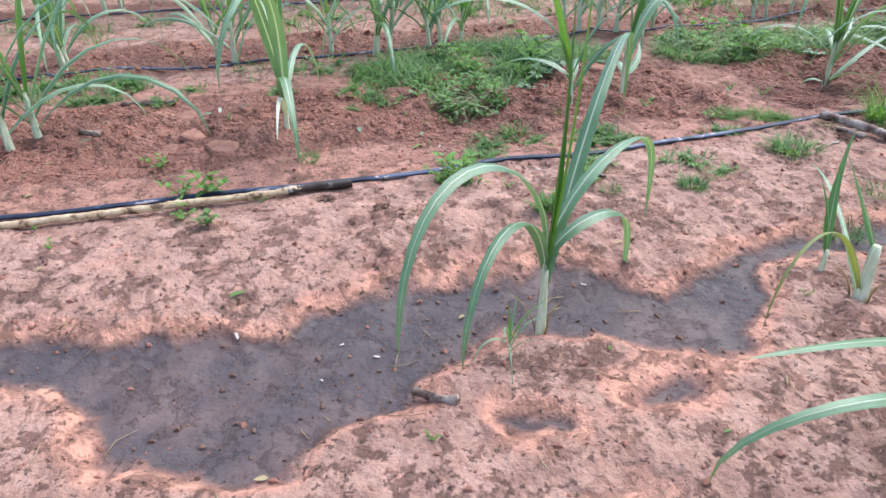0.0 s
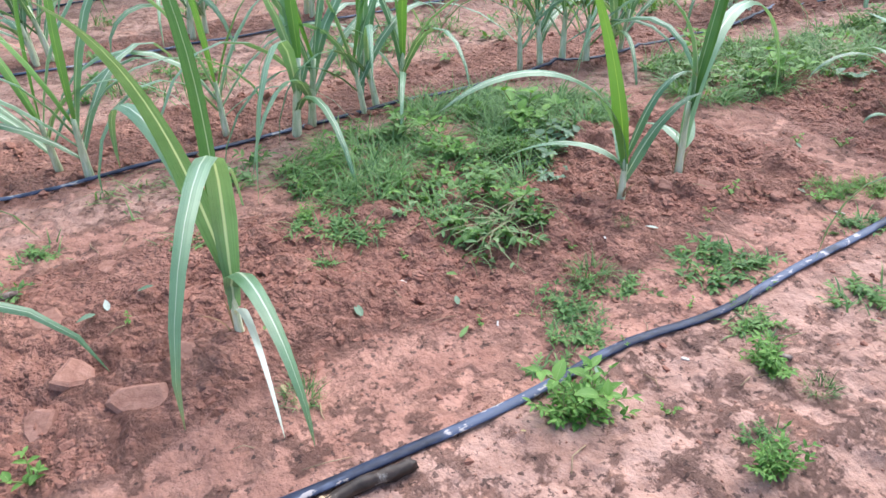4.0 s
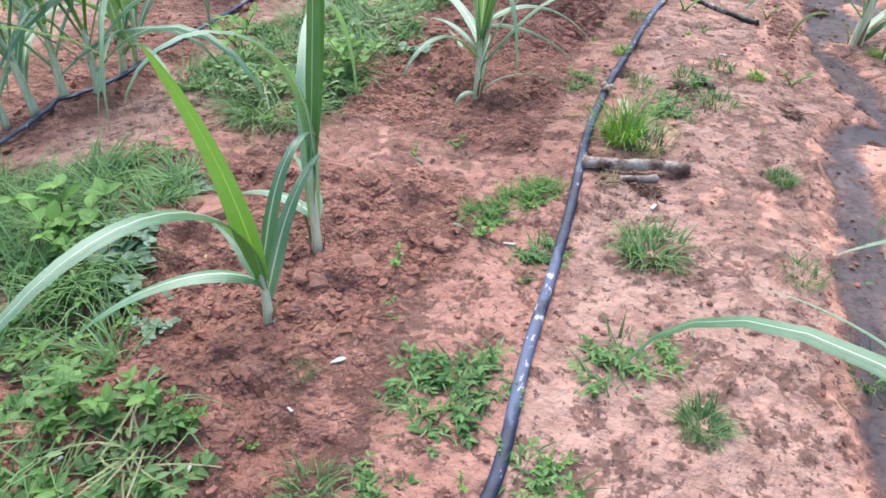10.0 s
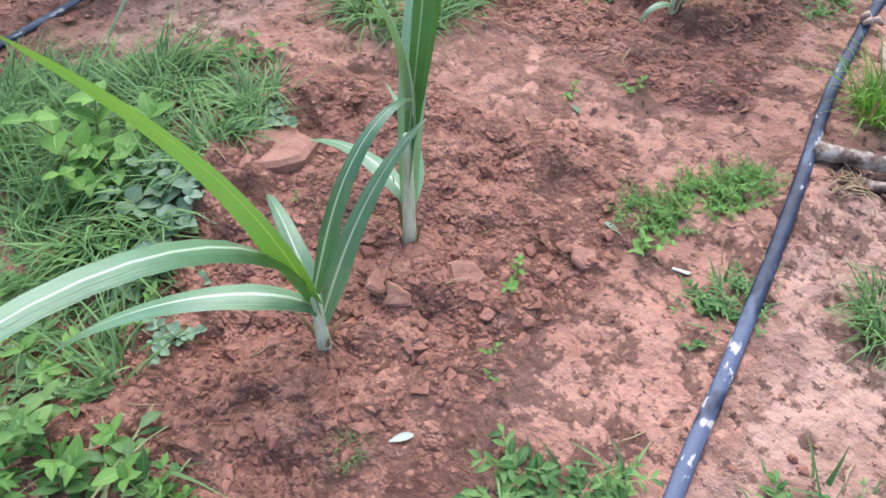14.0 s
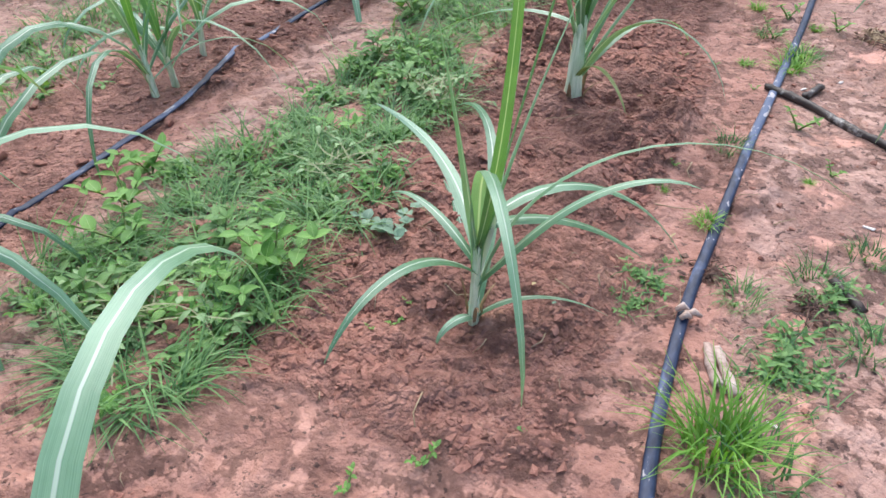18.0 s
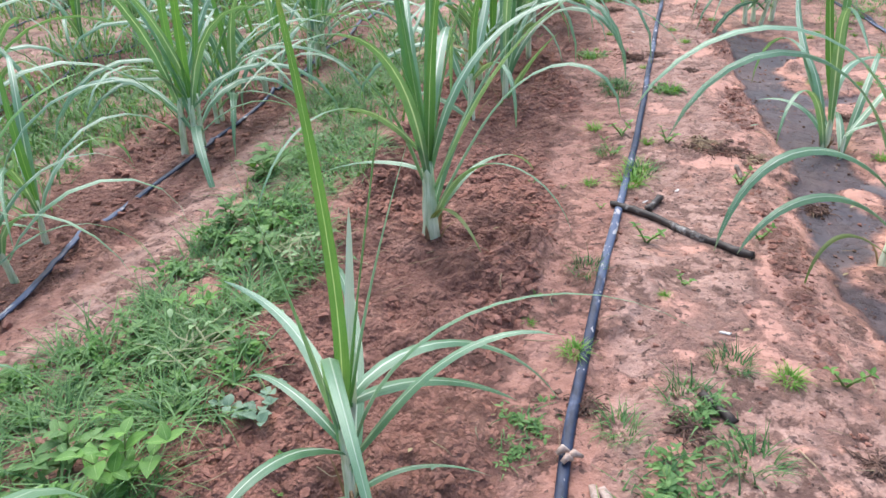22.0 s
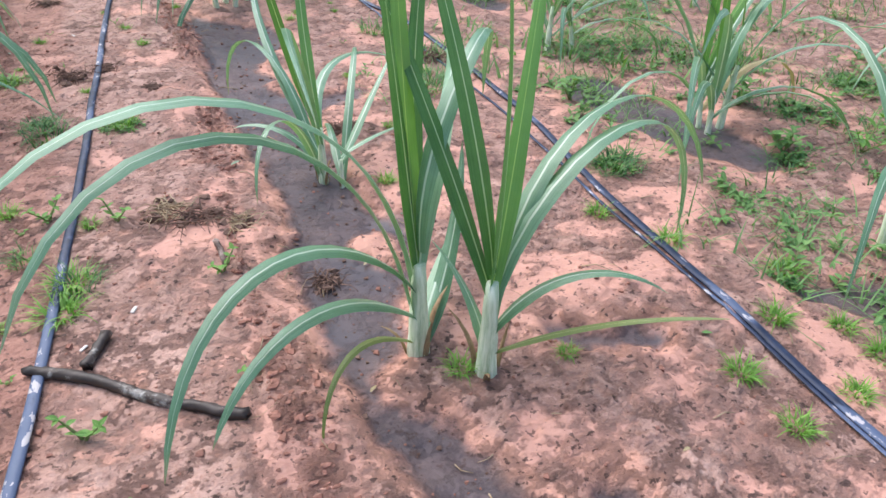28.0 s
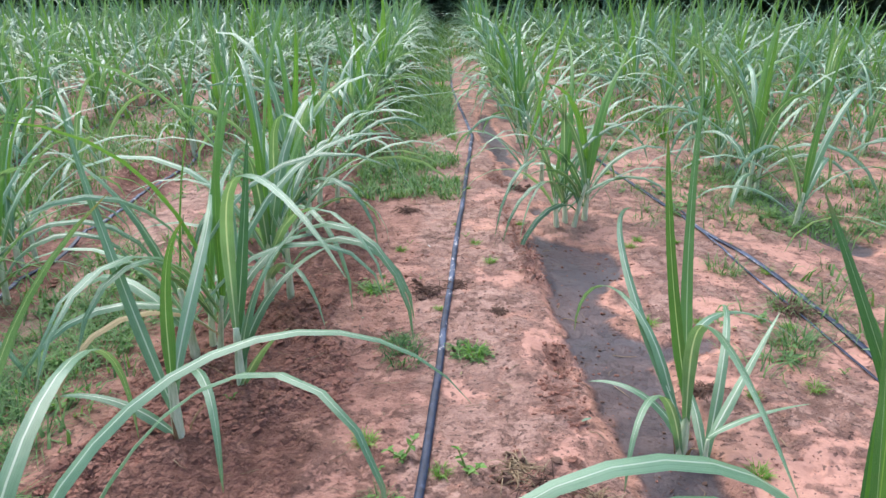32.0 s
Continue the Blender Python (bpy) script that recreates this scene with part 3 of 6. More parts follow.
def stalk_mesh(h, r, lean_az, lean):
    n = 6
    pts = [(math.cos(radians(lean_az)) * lean * h * (i / n) ** 1.3, math.sin(radians(lean_az)) * lean * h * (i / n) ** 1.3, -0.03 + (h + 0.03) * i / n) for i in range(n + 1)]
    rad = [r * (1.02 - 0.5 * (i / n)) * (1.06 if i % 2 else 0.97) for i in range(n + 1)]
    return tube(pts, rad, 9), pts


def add_stalk(plant, h, r, lean_az=0.0, lean=0.0, ox=0.0, oy=0.0, husk=True):
    """One shoot: a sheathed stalk and a dry husk round its foot. Returns the point at each share of its height."""
    (v, f), pts = stalk_mesh(h, r, lean_az, lean)
    stalk = part("stalk", mesh("stalk", np.array(v) + [ox, oy, 0], f, SHEATH), plant)
    if husk:
        for k in range(4):
            az = lean_az + 90 * k + 35 * math.sin(lean_az + k)
            v2, f2, ac, al = blade(az, 84, 70 - 55 * (k % 2), h * (0.30 + 0.12 * k), 1.2, r * 0.75, 0.0, r * 0.92, segs=5, fold=0.6)
            part("husk", mesh("husk", v2 + [ox, oy, 0], f2, HUSK), stalk, "dry brown husk")

    def at(q):
        i = min(int(q * 6), 5)
        w = q * 6 - i
        return tuple(pts[i][k] * (1 - w) + pts[i + 1][k] * w + (ox, oy, 0)[k] for k in range(3))
    return at


def add_leaf(plant, at, az, e0, e1, length, bend, width, mat=None, drift=0.0, twist=0.0, segs=12, fold=0.35, label="", r0=0.0):
    v, f, ac, al = blade(az, e0, e1, length, bend, width, 0.0, r0, drift, twist, segs, fold)
    part("leaf", mesh("leaf", v + np.array(at), f, mat or LEAF, ac, al), plant, label)


def shoot(plant, rng, h, r, size, az, ox=0.0, oy=0.0, leaves=7, segs=9):
    at = add_stalk(plant, h, r, az + 90, rng.uniform(0.0, 0.25), ox, oy, False)
    for i in range(leaves):
        q = i / (leaves - 1)
        flip = az + (180 if i % 2 else 0) + rng.uniform(-35, 35)
        e0 = 50 + 34 * q + rng.uniform(-8, 6)
        e1 = -92 + 140 * q**2.6 + rng.uniform(-10, 25)
        length = size * (0.50 + 0.45 * math.sin(math.pi * (0.2 + 0.6 * q))) * rng.uniform(0.8, 1.15)
        mat = LEAF_YOUNG if q > 0.85 else LEAF
        if i == 0 and rng.random() < 0.1:
            mat = LEAF_DRY
        add_leaf(plant, at(0.4 + 0.6 * q), flip, e0, e1, length, rng.uniform(0.9, 1.7) + 0.5 * q, rng.uniform(0.034, 0.05), mat, rng.uniform(-30, 30), rng.uniform(-60, 60), segs)


def cane_plant(seed, shoots=2, size=1.0, segs=8):
    rng = random.Random(seed)
    plant = new("sugarcane_plant")
    base_az = rng.uniform(0, 360)
    for k in range(shoots):
        g = radians(base_az + 360 * k / shoots)
        off = 0.0 if shoots == 1 else rng.uniform(0.03, 0.07)
        h = size * rng.uniform(0.16, 0.26)
        shoot(plant, rng, h, size * rng.uniform(0.011, 0.017), size * rng.uniform(0.8, 1.1), base_az + rng.uniform(-60, 60), off * math.cos(g), off * math.sin(g), rng.choice((6, 7, 7, 8)), segs)
    return tagged(plant, "young sugarcane with arching pale-ribbed green leaves in red soil", "sugarcane", "sugarcane in rows")



def put_cane(source, x, y, turn, size=1.0, sink=0.0):
    return copy_thing(source, Matrix.LocRotScale((x, y, gz(x, y) - sink), Euler((0, 0, radians(turn))), (size,) * 3))


kinds = [cane_plant(100 + i, (1, 2, 2, 3, 2, 3, 2, 3)[i], 1.0) for i in range(8)]
kind_spots = [(-2.66, 5.62), (-2.6, 6.4), (-1.38, 6.18), (0.09, 4.26), (-0.02, 5.18), (-3.73, 3.93), (-3.75, 4.75), (-1.37, 8.15)]
for plant, (x, y) in zip(kinds, kind_spots):
    plant.location = (x, y, gz(x, y))
SPOTS = [
    (-2.72, 4.72, 3), (-2.6, 5.15, 5), (-2.68, 5.98, 7), (-3.8, 4.3, 3), (-3.7, 5.2, 5), (-3.85, 5.7, 7),
    (-3.78, -0.14, 0), (-3.66, -0.06, 0), (-3.80, 0.42, 0), (-3.60, 0.64, 1), (-3.68, 0.95, 1), (-3.7, 1.08, 0),
    (-3.72, 1.72, 1), (-3.66, 1.88, 2), (-3.68, 2.12, 1), (-3.78, 2.88, 0), (-3.77, 2.96, 0), (-3.84, 3.18, 0),
    (-2.7, -0.8, 2), (-1.27, 6.25, 4), (0.0, 3.42, 0), (1.32, 4.27, 2), (1.42, 4.3, 0), (-0.14, 6.27, 0), (-0.1, 7.5, 3), (0.0, 9.1, 5),
    (-4.09, 6.98, 6),
]
rs = random.Random(5)
put_cane(kinds[0], -1.20, 0.47, 40, 0.17)
for x, y, k in SPOTS:
    slight = 0.72 if x < -3.5 and 2.5 < y < 3.3 else 1.0
    put_cane(kinds[k], x, y, rs.uniform(0, 360), rs.uniform(0.85, 1.1) * slight)
# the rest of the rows
taken = [(x, y) for x, y, _ in SPOTS] + kind_spots + [(-2.6, yy) for yy in (-0.8, 0.0, 1.2, 1.45, 2.35, 3.3, 4.3, 4.6)] + [(-1.3, yy) for yy in (0.57, 1.4, 2.4, 3.4, 4.3)] + [(-3.75, yy) for yy in (0, 1, 2, 3, 4)]
far_spots = []
for row in range(-5, 12):
    rx = -1.33 - 1.235 * row
    y = -6.0 + rs.uniform(0, 0.6)
    while y < 25:
        y += rs.uniform(0.42, 0.8) if y < 9 else rs.uniform(0.3, 0.5)
        x = rx + rs.uniform(-0.09, 0.09)
        if any(abs(x - a) < 0.45 and abs(y - b) < 0.5 for a, b in taken):
            continue
        if row <= -1 and y < 2.0 or row == 0 and y < 6.5 or row == 1 and y < 5.2 or row < -1 and y < 3:
            continue
        if y < -2 and row < 3:
            continue
        near = -6.2 < x < 2.0 and -1.6 < y < 9.5
        if near:
            put_cane(kinds[rs.randrange(8)], x, y, rs.uniform(0, 360), rs.uniform(0.85, 1.2))
        else:
            far_spots.append((x, y))
soups = {m.name: (Soup(), m) for m in (LEAF, LEAF_YOUNG, SHEATH)}


def far_shoot(size):
    """The blades of one distant shoot at the origin, by material."""
    az, h, out = rs.uniform(0, 360), 0.22 * size, []
    v, f = tube([(0, 0, -0.02), (0, 0, h)], [0.015, 0.008], 5)
    out.append((SHEATH.name, np.array(v), f, None, None))
    for i in range(7):
        q = i / 6
        mat = LEAF_YOUNG if i == 6 and rs.random() < 0.5 else LEAF
        v, f, ac, al = blade(az + 180 * (i % 2) + rs.uniform(-30, 30), 48 + 36 * q, -92 + 140 * q**2.6 + rs.uniform(-10, 25), size * rs.uniform(0.6, 1.0), 1.3, rs.uniform(0.042, 0.062), h * (0.5 + 0.5 * q), segs=5)
        out.append((mat.name, v, np.array(f), ac, al))
    return out


far_shoots = [far_shoot(rs.uniform(0.8, 1.15)) for _ in range(48)]
for x, y in far_spots:
    for _ in range(rs.choice((2, 2, 3))):
        px, py, a = x + rs.uniform(-0.07, 0.07), y + rs.uniform(-0.07, 0.07), rs.uniform(0, 6.28)
        spin = np.array([[math.cos(a), math.sin(a), 0], [-math.sin(a), math.cos(a), 0], [0, 0, 1]])
        at = np.array((px, py, gz(px, py)))
        for name, v, f, ac, al in rs.choice(far_shoots):
            soups[name][0].add(v @ spin + at, f, ac, al)
field = tagged(new("sugarcane_field"), "rows of young sugarcane running on to the far trees", "sugarcane", kind="stuff")
part("far_leaves", soups[LEAF.name][0].mesh("far_leaves", LEAF), field)
part("far_young_leaves", soups[LEAF_YOUNG.name][0].mesh("far_young_leaves", LEAF_YOUNG), field)
part("far_stalks", soups[SHEATH.name][0].mesh("far_stalks", SHEATH), field)


# ---- the canes nearest to the walk, leaf by leaf ----
def near_cane(x, y, z, h, r, label):
    plant = new("sugarcane_plant")
    plant.location = (x, y, min(z, gz(x, y) + 0.01))
    tagged(plant, label, "sugarcane", "sugarcane in rows")
    at = add_stalk(plant, h + z - plant.location.z, r, (x * 997 + y * 313) % 360, 0.0)
    lift = z - plant.location.z

    def leaf(mat, q, az, e0, e1, length, bend, width, drift, twist=None):
        wob = math.sin(az * 7.3 + length * 31)
        add_leaf(plant, (0, 0, lift + h * q), az, e0, e1, length, bend, width, mat, drift, 35 * wob if twist is None else twist, 16, 0.32)
    return leaf

leaf = near_cane(-1.269, 0.569, -0.035, 0.193, 0.0130, "young sugarcane with broad arching leaves beside dark silt")
leaf(LEAF, 1.14, 280, 93, -93, 0.80, 1.02, 0.044, 52)
leaf(LEAF, 0.91, 312, 75, -92, 0.62, 1.25, 0.044, 11)
leaf(LEAF, 0.99, 106, 91, -93, 0.86, 0.81, 0.044, 46)
leaf(LEAF, 0.97, 97, 92, -95, 0.61, 0.55, 0.044, 63)
leaf(LEAF, 0.71, 132, 65, -91, 1.20, 1.63, 0.044, 21)
leaf(LEAF_YOUNG, 0.90, 58, 84, 89, 0.65, 1.58, 0.044, 6)
leaf(LEAF_UP, 0.90, 35, 86, 92, 0.65, 1.36, 0.044, -1)

leaf = near_cane(-2.540, 0.103, 0.021, 0.168, 0.0111, "single sugarcane shoot with wide drooping leaves in dug earth")
leaf(LEAF, 0.49, 8, 77, -92, 1.05, 1.89, 0.056, -46)
leaf(LEAF, 0.72, 360, 59, -92, 0.60, 1.23, 0.056, 2)
leaf(LEAF, 1.06, 202, 82, -92, 0.75, 1.27, 0.056, -17)
leaf(LEAF, 1.06, 334, 72, 21, 0.88, 1.43, 0.056, 4)
leaf(LEAF_UP, 0.90, 234, 94, 55, 0.83, 2.74, 0.052, 3, 60)
leaf(LEAF, 0.40, 164, 59, -86, 0.86, 1.00, 0.028, -3)
leaf(LEAF_PALE, 0.38, 356, 43, -36, 0.55, 1.56, 0.024, -4)

leaf = near_cane(-2.599, 1.215, 0.019, 0.109, 0.0123, "short sugarcane shoot with splayed leaves in dug earth")
leaf(LEAF, 0.69, 268, 89, -31, 0.76, 0.93, 0.056, -2)
leaf(LEAF, 0.70, 232, 77, -44, 0.41, 0.53, 0.056, -13)
leaf(LEAF_YOUNG, 0.90, 284, 75, 55, 0.62, 1.41, 0.058, -3, -22)
leaf(LEAF, 1.08, 76, 71, -58, 0.35, 2.83, 0.042, 16)
leaf(LEAF, 0.36, 87, 61, -0, 0.34, 1.98, 0.042, 1)
leaf(LEAF, 0.76, 150, 40, -33, 0.23, 1.12, 0.042, 1)

leaf = near_cane(-2.612, 1.445, 0.010, 0.228, 0.0123, "slender upright sugarcane shoot in dug earth")
leaf(LEAF_UP, 0.90, 86, 81, 80, 0.80, 1.59, 0.042, 3, 0)
leaf(LEAF_UP, 0.90, 87, 78, 77, 0.80, 1.42, 0.042, 4, 10)
leaf(LEAF, 0.38, 122, 88, -94, 1.20, 0.92, 0.056, -28)
leaf(LEAF, 0.59, 237, 97, -85, 0.73, 1.94, 0.056, 5)
leaf(LEAF, 0.38, 109, 29, 19, 0.22, 0.86, 0.042, 56)
leaf(LEAF, 0.41, 162, 43, -32, 0.26, 0.50, 0.042, 17)

leaf = near_cane(-2.535, 2.356, 0.006, 0.188, 0.0123, "bushy sugarcane clump of narrow arching leaves in dug earth")
leaf(LEAF, 0.00, 25, 90, -34, 0.85, 1.17, 0.037, -23)
leaf(LEAF, 0.46, 16, 55, -29, 0.48, 2.61, 0.037, 8)
leaf(LEAF, 1.06, 61, 65, -66, 0.63, 0.50, 0.037, -42)
leaf(LEAF, 0.00, 11, 56, -32, 0.29, 1.04, 0.027, -1)
leaf(LEAF, 1.15, 58, 10, -44, 0.45, 0.50, 0.037, -22)
leaf(LEAF, 0.62, 249, 49, -53, 0.44, 1.54, 0.037, 9)
leaf(LEAF, 0.54, 287, 93, -92, 0.80, 1.44, 0.037, 20)
leaf(LEAF, 0.84, 121, 29, -5, 0.53, 0.52, 0.037, 35)
leaf(LEAF, 0.73, 154, 36, -45, 0.32, 1.17, 0.027, -5)
leaf(LEAF, 0.00, 112, 6, 6, 0.43, 1.42, 0.037, 20)
leaf(LEAF_UP, 0.90, 306, 66, 68, 0.88, 1.25, 0.027, -24)
leaf(LEAF, 0.80, 250, 80, 76, 0.58, 1.3, 0.03, -10, 30)
leaf(LEAF, 0.80, 30, 78, 68, 0.55, 1.3, 0.03, 8, 20)
leaf(LEAF_UP, 0.90, 357, 79, 78, 0.60, 1.65, 0.037, 1)
leaf(LEAF_PALE, 0.60, 62, 80, 82, 0.46, 1.59, 0.044, 6, 0)
leaf(LEAF, 0.03, 246, 31, -88, 0.12, 1.58, 0.027, -7)
leaf(LEAF, 0.00, 98, 40, -37, 0.90, 1.00, 0.037, 35)

leaf = near_cane(-2.615, 3.325, 0.000, 0.256, 0.0275, "stout sugarcane with a fountain of long leaves in dug earth")
leaf(LEAF, 0.18, 327, 66, -68, 0.69, 1.72, 0.041, -1)
leaf(LEAF, 0.79, 69, 69, -56, 1.09, 1.41, 0.041, -71)
leaf(LEAF, 0.27, 71, 64, -92, 1.12, 3.50, 0.041, -134)
leaf(LEAF, 0.55, 338, 65, -12, 1.20, 1.84, 0.041, -32)
leaf(LEAF, 0.29, 21, 63, -91, 0.85, 3.50, 0.041, -57)
leaf(LEAF, 0.22, 53, 52, -59, 0.51, 1.35, 0.041, -2)
leaf(LEAF, 0.78, 271, 69, -30, 1.03, 1.68, 0.041, -19)
leaf(LEAF, 1.04, 246, 49, -54, 0.81, 1.74, 0.041, 16)
leaf(LEAF, 0.86, 169, 32, -38, 0.51, 0.50, 0.041, 9)
leaf(LEAF_UP, 1.09, 130, 66, 66, 0.80, 1.40, 0.041, -23)
leaf(LEAF_UP, 0.90, 92, 69, 69, 0.80, 1.39, 0.041, 10)
leaf(LEAF_UP, 0.90, 313, 83, 49, 0.80, 2.44, 0.041, -1)
leaf(LEAF_UP, 0.95, 211, 92, 44, 0.80, 0.75, 0.041, 1)
leaf(LEAF, 0.94, 90, 72, -86, 1.20, 0.94, 0.041, 17)
leaf(LEAF, 0.70, 190, 80, 20, 0.85, 2.2, 0.041, 20)
leaf(LEAF, 0.75, 20, 82, 40, 0.82, 2.4, 0.041, -15)
leaf(LEAF_UP, 0.80, 160, 84, 78, 0.74, 1.5, 0.038, 8)
leaf(LEAF, 0.60, 230, 74, -10, 0.80, 1.8, 0.038, 12)
leaf(LEAF, 0.60, 120, 76, -30, 0.85, 1.7, 0.038, -20)
leaf(LEAF_OLIVE, 0.25, 300, 50, -40, 0.40, 1.4, 0.024, 10)

leaf = near_cane(-2.672, 4.264, 0.000, 0.220, 0.0182, "sugarcane clump leaning over dug earth")
leaf(LEAF, 0.43, 140, 57, 57, 0.88, 1.40, 0.044, -11)
leaf(LEAF, 0.66, 77, 77, 0, 0.89, 0.60, 0.044, 34)
leaf(LEAF, 0.86, 317, 45, -92, 0.58, 1.61, 0.044, -34)
leaf(LEAF, 0.12, 170, 45, -18, 0.38, 0.95, 0.044, -3)
leaf(LEAF_UP, 0.90, 313, 85, 41, 0.49, 2.54, 0.044, 12)

leaf = near_cane(-2.572, 4.517, 0.000, 0.220, 0.0169, "sugarcane clump with broad folded leaves in dug earth")
leaf(LEAF, 0.00, 100, 56, 56, 0.69, 1.38, 0.044, 6)
leaf(LEAF, 1.01, 282, 93, -38, 1.20, 1.02, 0.044, 30)
leaf(LEAF, 0.41, 57, 77, -12, 0.61, 1.54, 0.044, -3)
leaf(LEAF, 0.38, 60, 75, -21, 0.68, 0.83, 0.044, -7)
leaf(LEAF, 0.15, 302, 46, 30, 0.62, 1.41, 0.044, -1)
leaf(LEAF_UP, 0.90, 80, 67, 66, 0.58, 1.40, 0.044, 10)

leaf = near_cane(-1.345, 4.270, -0.045, 0.179, 0.0156, "sugarcane with arching leaves beside dark silt")
leaf(LEAF_UP, 0.90, 221, 67, 67, 0.83, 1.41, 0.039, 19)
leaf(LEAF_UP, 0.90, 100, 72, 72, 0.85, 1.76, 0.039, -34)
leaf(LEAF, 0.01, 104, 67, -90, 0.97, 1.44, 0.039, 3)
leaf(LEAF, 0.07, 144, 87, -26, 0.36, 0.84, 0.039, 1)
leaf(LEAF, 0.65, 242, 67, -22, 1.20, 1.24, 0.039, 27)
leaf(LEAF, 0.00, 214, 74, -92, 0.66, 1.86, 0.039, 37)
leaf(LEAF, 0.91, 86, 38, -46, 0.82, 0.97, 0.039, -95)
leaf(LEAF, 0.47, 111, 44, -18, 1.20, 1.13, 0.039, -50)

leaf = near_cane(-1.298, 4.230, -0.045, 0.090, 0.0091, "small sugarcane shoot beside dark silt")
leaf(LEAF, 1.09, 15, 35, -8, 0.33, 0.50, 0.026, 6)
leaf(LEAF, 0.86, 44, 37, 22, 0.47, 1.37, 0.034, 5)
leaf(LEAF, 0.00, 60, 64, -46, 0.76, 1.32, 0.034, 18)
leaf(LEAF, 0.24, 85, 37, -41, 0.45, 1.02, 0.034, -5)

leaf = near_cane(-1.348, 3.439, -0.035, 0.235, 0.0260, "stout sugarcane with pale sheath and long arching leaves")
leaf(LEAF, 0.46, 187, 85, -59, 1.18, 1.44, 0.053, 20)
leaf(LEAF, 0.20, 177, 82, -59, 1.15, 1.61, 0.053, 50)
leaf(LEAF, 0.69, 181, 60, -59, 0.79, 1.10, 0.053, 65)
leaf(LEAF, 0.42, 199, 46, -55, 0.60, 1.47, 0.053, 22)
leaf(LEAF_OLIVE, 0.13, 199, 39, -92, 0.43, 2.17, 0.023, 43)
leaf(LEAF_UP, 0.90, 130, 83, 81, 0.80, 1.72, 0.053, 1)
leaf(LEAF_YOUNG, 0.90, 106, 81, 82, 0.80, 1.36, 0.053, -21)
leaf(LEAF_UP, 0.90, 85, 69, 69, 0.80, 1.94, 0.053, -43)
leaf(LEAF, 1.12, 17, 93, -93, 0.85, 1.35, 0.053, 61)
leaf(LEAF, 0.93, 49, 84, -32, 0.87, 0.70, 0.053, 29)
leaf(LEAF, 0.00, 40, 42, 42, 0.50, 1.40, 0.053, 28)
leaf(LEAF, 0.15, 51, 36, -42, 0.45, 1.47, 0.053, 5)

leaf = near_cane(-1.238, 3.331, -0.047, 0.246, 0.0247, "stout sugarcane with pale sheath and upright leaves")
leaf(LEAF, 0.52, 40, 86, -77, 1.19, 0.95, 0.053, -35)
leaf(LEAF, 0.63, 19, 87, -93, 1.20, 0.88, 0.053, 9)
leaf(LEAF, 0.48, 346, 62, -35, 0.41, 1.31, 0.053, -20)
leaf(LEAF_OLIVE, 0.26, 323, 38, 21, 0.49, 0.96, 0.023, -16)
leaf(LEAF_UP, 0.87, 119, 68, 60, 0.80, 0.54, 0.053, 8)
leaf(LEAF, 0.25, 107, 73, 11, 0.28, 1.11, 0.040, -1)
leaf(LEAF_UP, 1.08, 107, 82, 64, 0.80, 0.50, 0.053, 13)
leaf(LEAF_UP, 0.90, 149, 93, 77, 0.80, 1.74, 0.053, -1)
leaf(LEAF_YOUNG, 0.90, 45, 71, 72, 0.80, 1.43, 0.053, 8)

leaf = near_cane(-1.095, 2.369, -0.030, 0.100, 0.0156, "sugarcane with very broad leaves beaded with water")
leaf(LEAF_UP, 0.90, 198, 77, 44, 0.94, 2.45, 0.061, 28)
leaf(LEAF, 1.14, 225, 92, -92, 0.57, 1.79, 0.061, 6)
leaf(LEAF, 0.24, 264, 74, -91, 0.95, 2.49, 0.061, -5)
leaf(LEAF, 0.00, 307, 95, 9, 0.78, 1.83, 0.061, 6)
leaf(LEAF, 0.00, 236, 56, -15, 0.74, 2.46, 0.061, -21)
leaf(LEAF, 0.00, 122, 28, -7, 0.15, 1.29, 0.023, -2)

leaf = near_cane(-1.310, 1.360, -0.040, 0.080, 0.0104, "small sugarcane shoot beside dark silt")
leaf(LEAF_UP, 0.90, 163, 70, 45, 0.27, 0.51, 0.027, -42)
leaf(LEAF_UP, 0.90, 195, 80, 50, 0.21, 1.70, 0.027, 1)
leaf(LEAF_UP, 0.90, 158, 69, 47, 0.33, 0.64, 0.027, -35)

leaf = near_cane(-1.185, 1.372, -0.040, 0.160, 0.0208, "leaning sugarcane with stout pale sheath")
leaf(LEAF_OLIVE, 0.13, 286, 58, -92, 0.70, 2.17, 0.022, 16)
leaf(LEAF, 0.00, 158, 35, -19, 0.60, 1.46, 0.018, -2)
leaf(LEAF_UP, 0.90, 195, 65, 50, 0.25, 0.50, 0.033, -10)

leaf = near_cane(-0.880, 1.280, -0.040, 0.120, 0.0156, "young sugarcane with low spreading leaves on trodden soil")
leaf(LEAF, 0.93, 285, 33, 2, 0.58, 0.71, 0.044, -13)
leaf(LEAF, 0.00, 321, 33, -93, 0.86, 3.36, 0.044, -77)

leaf = near_cane(-1.080, 1.920, -0.040, 0.150, 0.0156, "young sugarcane with arching leaves on trodden soil")
leaf(LEAF, 1.15, 215, 82, -84, 0.97, 1.33, 0.028, 7)
leaf(LEAF, 1.15, 214, 67, -92, 0.70, 1.50, 0.041, 3)
leaf(LEAF, 1.18, 182, 50, -79, 1.02, 3.04, 0.03, 82)
leaf(LEAF, 1.01, 210, 39, -21, 0.60, 0.81, 0.041, -2)



